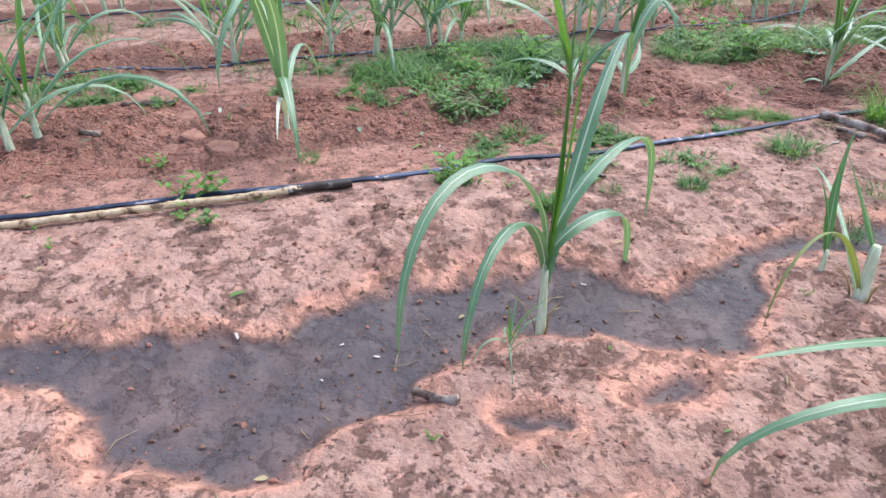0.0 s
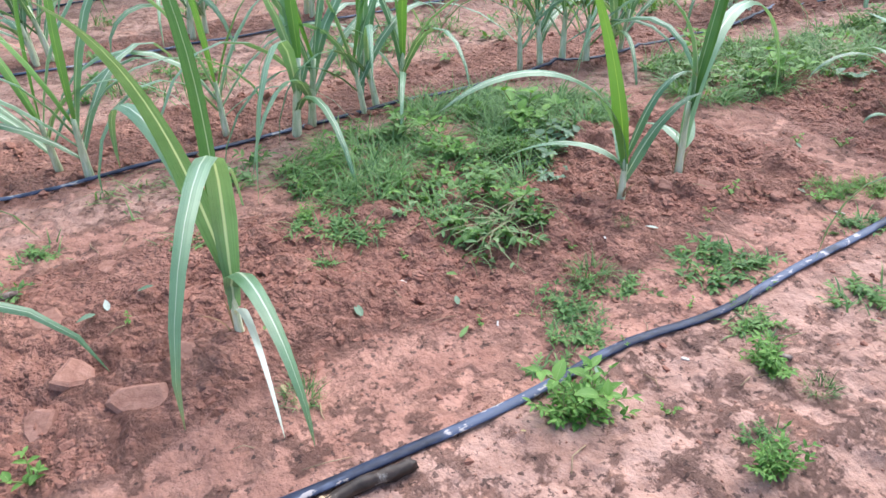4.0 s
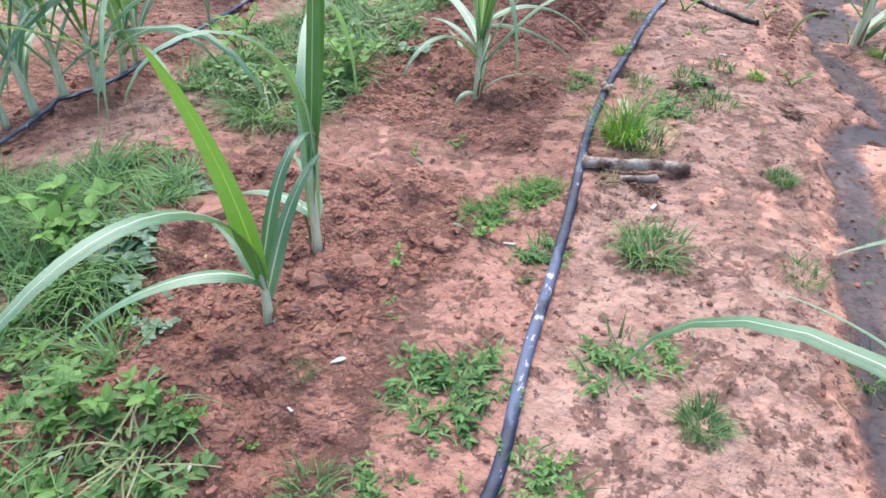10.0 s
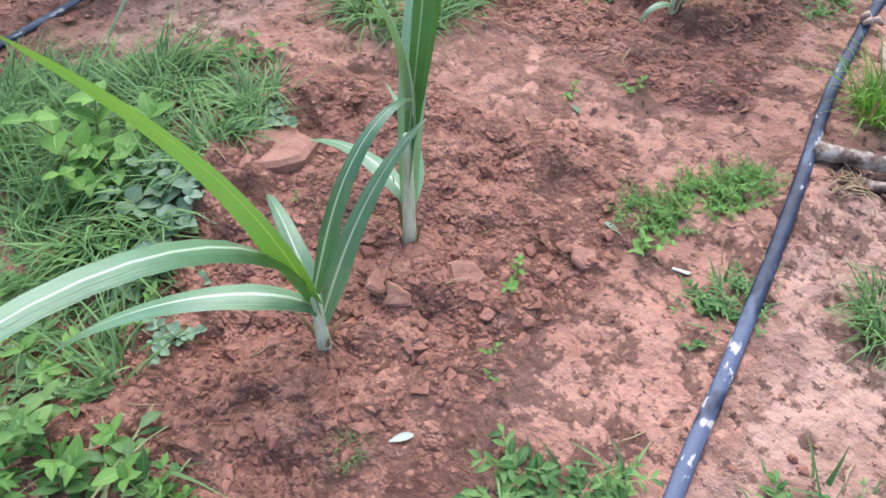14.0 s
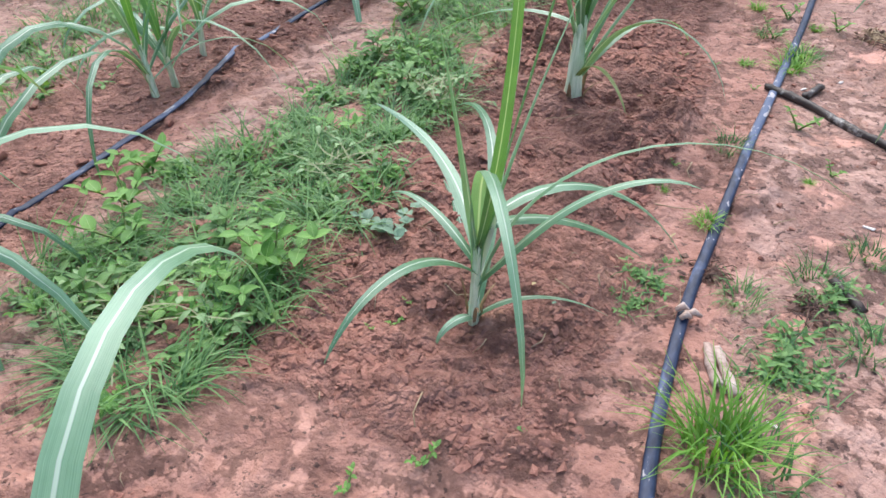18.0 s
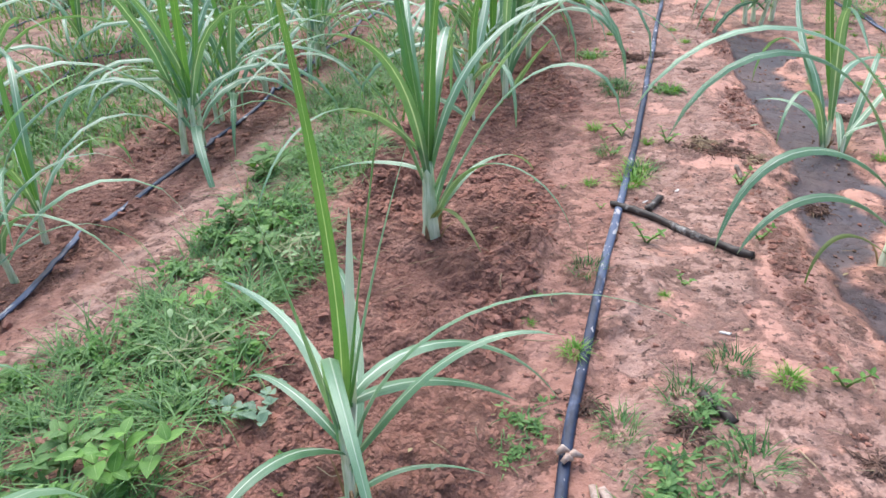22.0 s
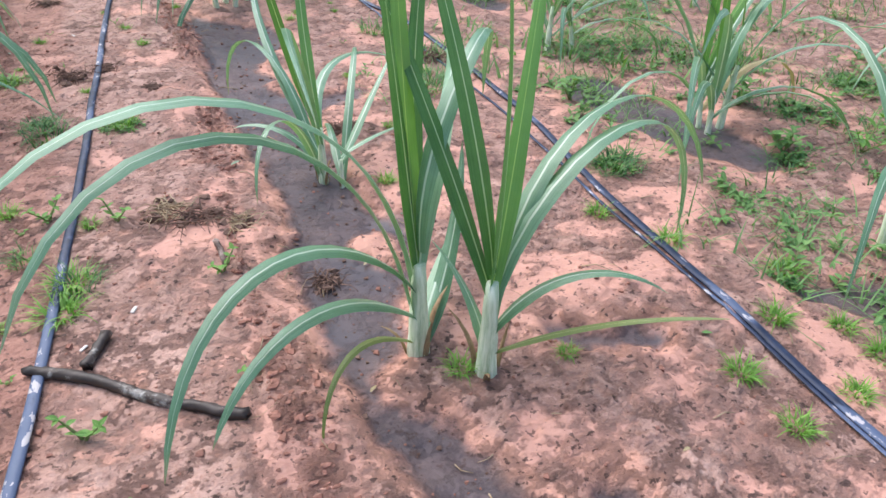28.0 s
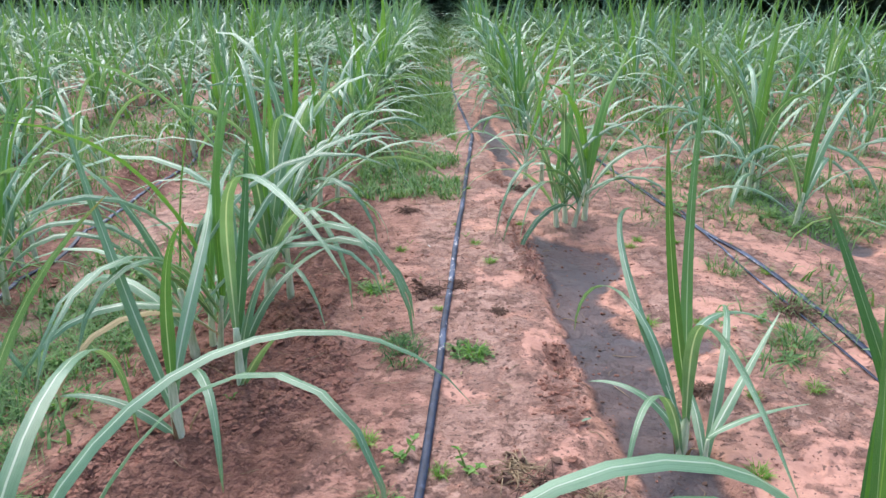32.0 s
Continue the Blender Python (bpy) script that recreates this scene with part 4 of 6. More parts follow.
# ---- irrigation hoses ----
def smooth_path(points, pitch=0.03):
    p = np.array(points, float)
    s = np.concatenate([[0], np.cumsum(np.hypot(*np.diff(p, axis=0).T))])
    q = np.arange(0, s[-1], pitch)
    x, y = np.interp(q, s, p[:, 0]), np.interp(q, s, p[:, 1])
    k = np.ones(9) / 9
    xs, ys = np.convolve(np.pad(x, 4, mode="edge"), k, "valid"), np.convolve(np.pad(y, 4, mode="edge"), k, "valid")
    return xs, ys


def hose(points, width, label, lift=0.006):
    x, y = smooth_path(points)
    x = x + 0.004 * (fbm(x, y, 0.35, 2, 1) - 0.5) * 2
    z = height(x, y)
    z = np.maximum(np.convolve(np.pad(np.maximum(z, np.convolve(np.pad(z, 5, mode="edge"), np.ones(11) / 11, "valid")), 3, mode="edge"), np.ones(7) / 7, "valid"), z - 0.004) + lift
    rad = width / 2 * (0.96 + 0.08 * fbm(x, y, 0.2, 2, 2))
    v, f = tube(np.stack([x, y, z], -1), rad, 10, True, 0.42)
    ob = new("drip_hose", mesh("drip_hose", v, f, HOSE))
    return tagged(ob, label, "irrigation hose", "drip hoses between the rows")


hose([(-2.07, -6), (-2.07, -0.7), (-2.08, -0.5), (-2.096, -0.3), (-2.07, 0.09), (-2.067, 0.47), (-2.09, 0.77), (-2.055, 0.985), (-2.09, 1.29), (-2.1, 1.57), (-2.12, 1.81), (-2.157, 2.2), (-2.16, 2.55), (-2.12, 3.1), (-2.085, 3.5), (-2.03, 4.1), (-1.99, 4.7), (-1.95, 5.3), (-1.86, 6.6), (-1.75, 8.17), (-1.81, 9.4), (-1.87, 10.9), (-1.85, 24)], 0.024, "flattened black drip hose, scuffed and mud-spotted, lying on the soil")
hose([(-3.69, -6), (-3.67, -0.6), (-3.61, 0.15), (-3.64, 0.68), (-3.68, 1.17), (-3.66, 1.8), (-3.64, 2.4), (-3.66, 2.8), (-3.70, 3.33), (-3.71, 3.9), (-3.75, 8), (-3.7, 24)], 0.022, "black drip hose lying along the cane row")
hose([(-0.6, -4), (-0.6, 1.2), (-0.608, 2.5), (-0.62, 2.97), (-0.616, 3.36), (-0.583, 3.94), (-0.532, 4.62), (-0.556, 5.56), (-0.69, 6.18), (-0.95, 8), (-0.9, 12), (-0.9, 24)], 0.026, "black drip hose with a bluish sheen on wet soil")
hose([(-0.625, 1.0), (-0.63, 2.4), (-0.64, 2.9), (-0.64, 3.4), (-0.624, 3.87), (-0.616, 4.34), (-0.608, 4.83), (-0.67, 5.6), (-0.7, 7)], 0.011, "thin black tube beside the drip hose")
hose([(-4.93, -6), (-4.93, -0.6), (-4.88, 0.35), (-4.95, 3), (-4.9, 8), (-4.95, 24)], 0.022, "black drip hose lying along the cane row")
hose([(-6.2, -6), (-6.15, 3), (-6.2, 8), (-6.2, 24)], 0.022, "black drip hose lying along the cane row")


# ---- weeds ----
def strips(path, side, width, taper=0.93):
    """Ribbons along many paths at once; path: rows of points, one row a step."""
    k, n = len(path), len(path[0])
    rows = []
    for i, p in enumerate(path):
        w = (width * (1 - taper * i / (k - 1)))[:, None]
        rows += [p - side * w, p + side * w]
    quad = np.array([(2 * i, 2 * i + 1, 2 * i + 3, 2 * i + 2) for i in range(k - 1)])
    f = (np.arange(n)[:, None, None] * 2 * k + quad).reshape(-1, 4)
    return np.stack(rows, 1).reshape(-1, 3), f, np.tile([-1, 1], k * n), np.tile(np.repeat(np.linspace(0, 0.9, k), 2), n)


def heading(az, el):
    return np.stack([np.cos(az) * np.cos(el), np.sin(az) * np.cos(el), np.sin(el)], -1)


def grass(g, x, y, z, lo, hi, up=1.1, lean=None, segs=3):
    """Bent blades of grass, one at each place."""
    n = len(x)
    az = g.uniform(0, 6.283, n) if lean is None else lean + g.normal(0, 0.9, n)
    e0, e1, L = g.uniform(up - 0.55, up + 0.3, n), g.uniform(-1.3, 0.5, n), g.uniform(lo, hi, n)
    p = np.stack([x, y, z - 0.004], -1)
    path = [p]
    for i in range(segs):
        p = p + heading(az, e0 + (e1 - e0) * i / segs) * (L / segs)[:, None]
        path.append(p)
    return strips(path, np.stack([-np.sin(az), np.cos(az), 0 * az], -1), g.uniform(0.0014, 0.0036, n))


def leaves(p, az, el, L, wide, droop, cup=0.3):
    """Ovate leaves, cupped along the rib, one at each point."""
    n = len(p)
    side = np.stack([-np.sin(az), np.cos(az), 0 * az], -1)
    rows, shape = [], (0.22, 1.0, 0.78, 0.06)
    for i, k in enumerate(shape):
        w, e = (wide * k / 2)[:, None], el - droop * i / 3
        up = np.stack([-np.cos(az) * np.sin(e), -np.sin(az) * np.sin(e), np.cos(e)], -1)
        rows += [p - side * w + up * w * cup, p, p + side * w + up * w * cup]
        p = p + heading(az, e) * (L / 3)[:, None]
    quad = np.array([(3 * i + c, 3 * i + c + 1, 3 * i + c + 4, 3 * i + c + 3) for i in range(3) for c in (0, 1)])
    f = (np.arange(n)[:, None, None] * 12 + quad).reshape(-1, 4)
    return np.stack(rows, 1).reshape(-1, 3), f, np.tile([-1, 0, 1], 4 * n), np.tile(np.repeat([0, 0.27, 0.54, 0.8], 3), n)


def herbs(g, x, y, z, size, foliage, stalks, stems=4, pairs=4, flat=0.6, narrow=0.45, long=0.36):
    """Low herbs: stems that spread from each root, a pair of leaves at every joint."""
    x, y, z, size = (np.repeat(a, stems) for a in (x, y, z, np.broadcast_to(size, x.shape)))
    n = len(x)
    az, reach, tall = g.uniform(0, 6.283, n), size * g.uniform(0.2, 0.95, n), size * g.uniform(0.2, 0.95, n) * flat
    bend = g.normal(0, 0.5, n)

    def at(q):
        a = az + bend * q
        return np.stack([x + np.cos(a) * reach * q**1.2, y + np.sin(a) * reach * q**1.2, z - 0.004 + tall * q**0.8], -1)
    stalks.add(*strips([at(q) for q in (0.0, 0.35, 0.7, 1.0)], np.stack([-np.sin(az), np.cos(az), 0 * az], -1), np.full(n, 0.0013), 0.4))
    for k in range(pairs):
        q = 0.25 + 0.75 * k / (pairs - 1)
        for hand in (1, -1):
            L = size * long * g.uniform(0.7, 1.25, n) * (1.05 - 0.35 * q)
            turn = az + bend * q + hand * (g.uniform(0.7, 1.5, n) * (1.1 - 0.5 * q)) + (k % 2) * 0.5
            foliage.add(*leaves(at(q), turn, g.uniform(-0.2, 0.8, n), L, L * g.uniform(narrow * 0.8, narrow * 1.2, n), g.uniform(0.0, 1.2, n)))


def leaf_flat(az, el, length, width, start, cup=0.25, droop=25):
    """A broad ovate leaf, cupped along its rib."""
    n = 5
    a, p, v, ac, al = radians(az), np.array(start, float), [], [], []
    side = np.array([-math.sin(a), math.cos(a), 0])
    for i in range(n + 1):
        s = i / n
        w = width / 2 * math.sin(math.pi * min(1, 0.06 + 0.94 * s) ** 0.8) * (1 if i < n else 0.15)
        e = radians(el - droop * s)
        up = np.array([-math.cos(a) * math.sin(e), -math.sin(a) * math.sin(e), math.cos(e)])
        v += [p - side * w + up * w * cup, p, p + side * w + up * w * cup]
        ac += [-1, 0, 1]
        al += [s * 0.8] * 3
        p = p + np.array([math.cos(a) * math.cos(e), math.sin(a) * math.cos(e), math.sin(e)]) * length / n
    f = []
    for i in range(n):
        f += [(3 * i, 3 * i + 1, 3 * i + 4, 3 * i + 3), (3 * i + 1, 3 * i + 2, 3 * i + 5, 3 * i + 4)]
    return np.array(v), f, ac, al


def disc(g, n, rx, ry):
    r, a = np.sqrt(g.random(n)), g.uniform(0, 6.283, n)
    return rx * r * np.cos(a), ry * r * np.sin(a)


def grass_tuft(seed, count, spread, length, up=1.2, mat=None):
    g = np.random.default_rng(seed)
    x, y = disc(g, count, spread, spread)
    soup = Soup()
    soup.add(*grass(g, x, y, 0 * x, length * 0.45, length * 1.2, up, np.arctan2(y, x)))
    return tagged(new("grass_tuft", soup.mesh("grass_tuft", mat or GRASS)), "tuft of fine green grass growing from red soil", "grass", "grass tufts")


def broad_weed(seed, stems, size, mat, label, narrow=0.5, tall_=1.0):
    """A low herb: stems that spread from one root, opposite leaves up each."""
    rng = random.Random(seed)
    weed = new("weed")
    for k in range(stems):
        az = 360 * k / stems + rng.uniform(-30, 30)
        tall, reach = size * rng.uniform(0.35, 0.9) * tall_, size * rng.uniform(0.15, 0.8) / tall_**0.5
        pts = [(math.cos(radians(az)) * reach * s**1.2, math.sin(radians(az)) * reach * s**1.2, -0.005 + tall * s**0.9) for s in (0, 0.35, 0.7, 1)]
        v, f = tube(pts, [0.0028, 0.0024, 0.002, 0.0012], 5)
        stem = part("stem", mesh("stem", v, f, STEM), weed)
        for i, q in enumerate((1, 2, 3, 3)):
            turn = az + 90 * (i % 2) + rng.uniform(-25, 25)
            for flip in (0, 180) if i < 3 else (0,):
                L = size * rng.uniform(0.30, 0.46) * (0.8 if q == 3 else 1.0)
                lv, lf, ac, al = leaf_flat(turn + flip, rng.uniform(0, 45), L, L * rng.uniform(narrow * 0.84, narrow * 1.2), pts[q], 0.3, rng.uniform(10, 50))
                part("leaf", mesh("leaf", lv, lf, mat, ac, al), stem)
    return tagged(weed, label, "weed", "broad-leaved weeds")


def herb_clump(seed, count, rx, ry, size, mat, label, stems=4, pairs=4, flat=0.6, narrow=0.45, long=0.36, blades=0):
    """A small stand of low herbs, with some grass in it."""
    g = np.random.default_rng(seed)
    x, y = disc(g, count, rx, ry)
    foliage, stalks = Soup(), Soup()
    herbs(g, x, y, 0 * x, size * g.uniform(0.7, 1.2, count), foliage, stalks, stems, pairs, flat, narrow, long)
    weed = new("weed_clump")
    tagged(part("foliage", foliage.mesh("foliage", mat), weed), kind="stuff")
    tagged(part("stalk", stalks.mesh("stalk", STEM), weed), kind="stuff")
    if blades:
        bx, by = disc(g, blades, rx * 1.25, ry * 1.25)
        soup = Soup()
        soup.add(*grass(g, bx, by, 0 * bx, 0.025, 0.075, 0.75))
        tagged(part("grass", soup.mesh("grass", GRASS), weed), kind="stuff")
    return tagged(weed, label, "weed", "weed clumps")


def place(ob, x, y, turn=0.0, size=1.0):
    ob.matrix_basis = Matrix.LocRotScale((x, y, gz(x, y)), Euler((0, 0, radians(turn))), (size,) * 3)


def spread_out(kinds_, spots):
    """The first spots take the kinds themselves, the others copies; a spot: x, y, kind, size."""
    used = set()
    for x, y, k, size in spots:
        turn = rs.uniform(0, 360)
        if k not in used:
            used.add(k)
            place(kinds_[k], x, y, turn, size)
        else:
            copy_thing(kinds_[k], Matrix.LocRotScale((x, y, gz(x, y)), Euler((0, 0, radians(turn))), (size / 1.0,) * 3) @ Matrix.Diagonal([1 / c for c in kinds_[k].scale]).to_4x4())


tufts = [grass_tuft(1, 150, 0.05, 0.16, 1.2, GRASS_BRIGHT), grass_tuft(2, 260, 0.065, 0.085, 1.0), grass_tuft(3, 90, 0.03, 0.06, 1.1, GRASS_BRIGHT), grass_tuft(4, 90, 0.07, 0.10, 1.0)]
weeds = [
    broad_weed(11, 3, 0.10, WEED_BRIGHT, "young bright green broad-leaved weed"),
    broad_weed(12, 5, 0.11, WEED, "spreading green weed with oval leaves"),
    broad_weed(13, 2, 0.05, WEED_BRIGHT, "tiny green seedling with a few leaves"),
    broad_weed(14, 6, 0.14, WEED, "bushy green weed with oval leaves"),
    broad_weed(15, 5, 0.08, WEED_GREY, "low grey-green weed with rounded leaves", 0.85, 0.4),
    broad_weed(16, 4, 0.135, WEED_BRIGHT, "tall bright green weed with broad pointed leaves", 0.62, 1.15),
]
clumps = [
    herb_clump(21, 15, 0.08, 0.065, 0.055, WEED, "low mat of pulled weeds with small narrow leaves", 3, 4, 0.45, 0.42, 0.42, 60),
    herb_clump(22, 7, 0.028, 0.028, 0.06, WEED_BRIGHT, "compact bright green weed with small pointed leaves", 5, 5, 1.0, 0.36, 0.34),
    herb_clump(23, 5, 0.055, 0.05, 0.055, WEED, "loose low weed with scattered narrow leaves", 3, 4, 0.5, 0.36, 0.45, 35),
    herb_clump(24, 26, 0.085, 0.05, 0.055, WEED_BRIGHT, "low bright feathery weed with narrow leaflets on red soil", 4, 6, 0.7, 0.20, 0.30),
    herb_clump(25, 9, 0.095, 0.085, 0.06, WEED, "tangle of low green weeds with oval leaves and grass", 3, 4, 0.55, 0.45, 0.42, 150),
]
spread_out(tufts, [
    (-2.06, 2.20, 0, 1.0), (-1.99, 2.19, 3, 0.9), (-1.91, 1.72, 1, 1.0), (-1.76, 1.25, 1, 0.6), (-2.01, 3.84, 3, 0.7), (-0.45, 4.05, 3, 1.0), (-0.54, 3.25, 2, 0.9),
    (-0.74, 3.13, 2, 0.9), (-0.39, 3.07, 2, 1.0), (-0.36, 3.41, 2, 1.0), (-2.16, 3.18, 3, 0.6), (-2.05, 3.76, 2, 1.2), (-2.1, 4.70, 3, 0.9), (-2.03, 3.87, 2, 1.1),
    (-1.93, 2.72, 3, 0.7), (-1.83, 2.85, 3, 0.6), (-1.63, 2.18, 1, 0.5), (-1.46, 1.56, 3, 0.7), (-1.58, 1.77, 3, 0.6), (-2.33, 0.88, 3, 0.6), (-1.82, 2.55, 3, 0.7),
    (-2.06, 2.60, 3, 0.6), (-0.79, 4.84, 3, 0.9), (-2.24, 5.25, 2, 1.0), (-1.88, 4.72, 2, 1.0), (-2.13, 4.0, 3, 0.5), (-2.46, 1.10, 3, 0.3), (-0.56, 3.62, 2, 0.9), (-0.74, 2.97, 2, 0.8),
    (-0.4, 3.18, 2, 0.8), (-0.55, 3.0, 2, 0.8), (-0.75, 4.91, 3, 1.0), (-0.65, 5.21, 3, 1.0), (-0.76, 5.58, 3, 1.0), (-1.80, 1.0, 3, 0.4), (-2.31, 0.15, 3, 0.5),
])
spread_out(weeds, [
    (-2.01, 0.60, 0, 1.1), (-2.09, -0.17, 5, 0.62), (-2.11, -0.24, 0, 0.7), (-2.35, -0.32, 0, 0.6), (-1.95, -0.24, 0, 0.55), (-1.90, -0.17, 1, 0.5), (-2.94, 2.28, 5, 0.95), (-2.98, 2.20, 0, 1.0),
    (-1.60, 2.83, 2, 1.2), (-2.0, 3.37, 2, 1.3), (-1.91, 3.16, 2, 0.8), (-1.70, 3.81, 2, 1.2), (-1.69, 3.43, 2, 1.0), (-2.08, 4.16, 2, 1.3), (-1.92, 4.1, 2, 1.3), (-2.11, 3.98, 2, 1.0),
    (-3.15, 1.27, 5, 1.15), (-3.09, 1.22, 5, 0.7), (-2.95, 1.24, 4, 1.2), (-2.90, 1.17, 4, 0.9), (-3.0, 1.33, 4, 0.9), (-2.78, 0.88, 1, 0.8), (-2.68, 0.92, 0, 0.8), (-2.84, 1.10, 2, 1.0), (-2.77, 1.09, 4, 0.5),
    (-2.88, 0.96, 0, 0.7), (-3.05, 0.94, 5, 0.6), (-3.24, 0.98, 0, 1.0), (-3.30, 0.86, 1, 1.0), (-3.42, 0.95, 0, 0.9), (-2.42, 1.45, 2, 0.9), (-2.29, 1.65, 0, 0.45), (-2.97, 1.50, 4, 0.7),
    (-2.80, 2.50, 4, 0.9), (-3.22, 2.05, 1, 1.0), (-3.3, 2.25, 0, 1.2), (-3.42, 2.38, 0, 1.2), (-3.48, 2.52, 5, 0.8), 
    (-3.1, 2.32, 1, 1.0), (-3.06, 2.08, 0, 0.9), (-3.05, 3.1, 1, 1.0), (-3.25, 3.3, 1, 1.0), (-3.3, 3.7, 3, 1.0), (-3.1, 2.85, 0, 0.9),
    (-0.3, 4.6, 1, 1.1), (0.2, 4.0, 3, 0.8), (0.45, 3.9, 0, 1.2), (0.75, 4.0, 1, 1.3), (0.8, 3.75, 3, 0.9), (0.35, 4.4, 1, 1.2), (-2.48, 2.01, 2, 0.8), (-2.57, 1.92, 2, 0.7), (-2.58, 0.93, 2, 0.9),
])
spread_out(clumps, [
    (-2.21, 1.14, 0, 1.15), (-2.15, 1.22, 2, 1.1), (-2.0, 1.05, 2, 1.0), (-1.94, 1.33, 2, 1.2), (-1.85, 1.41, 2, 0.9), (-2.26, 0.76, 4, 0.75), (-2.15, 0.72, 4, 0.7), (-2.10, 0.61, 2, 0.9), (-2.24, 0.93, 2, 0.9), (-2.30, 0.85, 2, 0.7),
    (-1.96, 2.45, 4, 1.0), (-1.89, 2.66, 2, 1.2), (-2.24, 2.60, 2, 1.0), (-2.26, 2.51, 2, 0.7), (-2.15, 1.59, 2, 1.0), (-2.13, 1.65, 2, 0.8), (-1.89, 4.73, 0, 0.8), (-2.12, 4.80, 4, 0.7), (-2.24, 5.27, 2, 1.2),
    (-1.89, 0.97, 1, 1.0), (-1.71, 0.75, 1, 0.85), (-1.99, 0.56, 1, 1.25), (-1.77, 0.80, 2, 0.6), (-2.31, 1.73, 3, 0.85), (-2.24, 1.83, 3, 0.9), (-2.19, 1.91, 3, 0.6),
    (0.5, 4.25, 4, 1.4), (0.78, 3.98, 4, 1.5), (0.2, 3.93, 4, 1.1), (-0.19, 3.75, 2, 1.2), (-0.38, 3.38, 2, 1.2), (-0.45, 4.07, 4, 0.9), (0.5, 4.75, 4, 1.4), (0.95, 4.4, 4, 1.4), (-0.42, 4.74, 2, 1.2),
    (-2.85, 0.45, 2, 1.2), (-2.80, 0.50, 2, 1.1), (-2.92, 0.40, 1, 0.6), (-2.86, 0.36, 2, 0.8), (-2.7, 0.35, 2, 0.6), (-3.0, 0.1, 2, 1.0), (-3.15, -0.25, 2, 1.0), (-2.95, -0.35, 2, 1.0), (-3.3, -0.5, 4, 1.0), (-3.1, -0.6, 4, 0.9),
])

# belts of weeds between the rows: centre, half lengths, blades of grass and herbs in each patch
BELT = (
    (-3.24, 1.31, 0.27, 0.24, 2600, 5), (-3.12, 1.48, 0.16, 0.14, 900, 4), (-3.42, 1.12, 0.18, 0.14, 900, 3), (-3.05, 0.9, 0.3, 0.12, 420, 20),
    (-2.8, 0.74, 0.24, 0.11, 220, 14), (-3.12, 0.58, 0.22, 0.16, 1100, 10), (-2.66, 0.86, 0.12, 0.09, 120, 8), (-2.86, 0.98, 0.1, 0.08, 260, 3),
    (-3.32, 0.15, 0.14, 0.3, 300, 6), (-3.32, -0.72, 0.22, 0.26, 500, 22), (-3.2, -1.2, 0.25, 0.25, 500, 22), (-3.05, 1.12, 0.14, 0.08, 350, 8), (-3.3, 0.72, 0.16, 0.14, 420, 10), (-3.24, 2.14, 0.22, 0.16, 700, 25), (-2.99, 2.18, 0.13, 0.18, 600, 13), (-3.02, 1.96, 0.14, 0.1, 900, 3),
    (-3.18, 2.55, 0.24, 0.24, 1300, 35), (-2.98, 2.62, 0.14, 0.22, 600, 20), (-3.1, 3.05, 0.22, 0.34, 2000, 47), (-3.14, 3.75, 0.22, 0.42, 1800, 40),
    (-3.2, 4.6, 0.26, 0.5, 1900, 30),
)
belt, belt_grass, belt_bright, belt_pale, belt_stalks = Soup(), Soup(), Soup(), Soup(), Soup()
gb = np.random.default_rng(31)


def on_ground(x, y):
    return np.array([gz(a, b) for a, b in zip(x.tolist(), y.tolist())])


def ragged(x, y, cx, cy, rx, ry):
    """True within an uneven round outline."""
    return ((x - cx) / rx) ** 2 + ((y - cy) / ry) ** 2 < 0.55 + 0.9 * fbm(x, y, 0.11, 2, 1)


for cx, cy, rx, ry, blades, plants in BELT:
    x, y = disc(gb, int(blades * 1.3), rx * 1.25, ry * 1.25)
    x, y = x + cx, y + cy
    keep = ragged(x, y, cx, cy, rx, ry) & (fbm(x, y, 0.16, 3, 2) > 0.42)
    x, y = x[keep], y[keep]
    lean = 6.283 * fbm(x, y, 0.12, 2, 3) * 2
    belt_grass.add(*grass(gb, x, y, on_ground(x, y), 0.06, 0.17, 0.75, lean, 4))
    x, y = disc(gb, int(plants * 1.5), rx * 1.2, ry * 1.2)
    x, y = x + cx, y + cy
    keep = ragged(x, y, cx, cy, rx, ry)
    x, y = x[keep], y[keep]
    third = len(x) // 3
    for soup, part_x, part_y, stems, tall in ((belt, x[2 * third:], y[2 * third:], 4, 0.6), (belt_bright, x[:third], y[:third], 3, 0.8), (belt_pale, x[third:2 * third], y[third:2 * third], 3, 0.3)):
        herbs(gb, part_x, part_y, on_ground(part_x, part_y), gb.uniform(0.05, 0.095, len(part_x)), soup, belt_stalks, stems, 4, tall, 0.44, 0.4)


def belt_fill(count, xc, half, y0, y1, cover=0.46):
    """Weeds strewn along a farther belt."""
    x, y = gb.normal(xc, half * 0.6, count * 4), gb.uniform(y0, y1, count * 4)
    keep = (np.abs(x - xc) < half * 1.3) & (fbm(x, y, 0.34, 3, 2) > cover)
    x, y = x[keep][:count], y[keep][:count]
    half_way = len(x) // 2
    bx, by = np.repeat(x[:half_way], 14), np.repeat(y[:half_way], 14)
    bx, by = bx + gb.normal(0, 0.05, len(bx)), by + gb.normal(0, 0.05, len(by))
    belt_grass.add(*grass(gb, bx, by, on_ground(bx, by), 0.06, 0.17, 0.9))
    x, y = x[half_way:], y[half_way:]
    herbs(gb, x, y, on_ground(x, y), gb.uniform(0.05, 0.10, len(x)), belt, belt_stalks, 3, 3, 0.7, 0.45, 0.42)


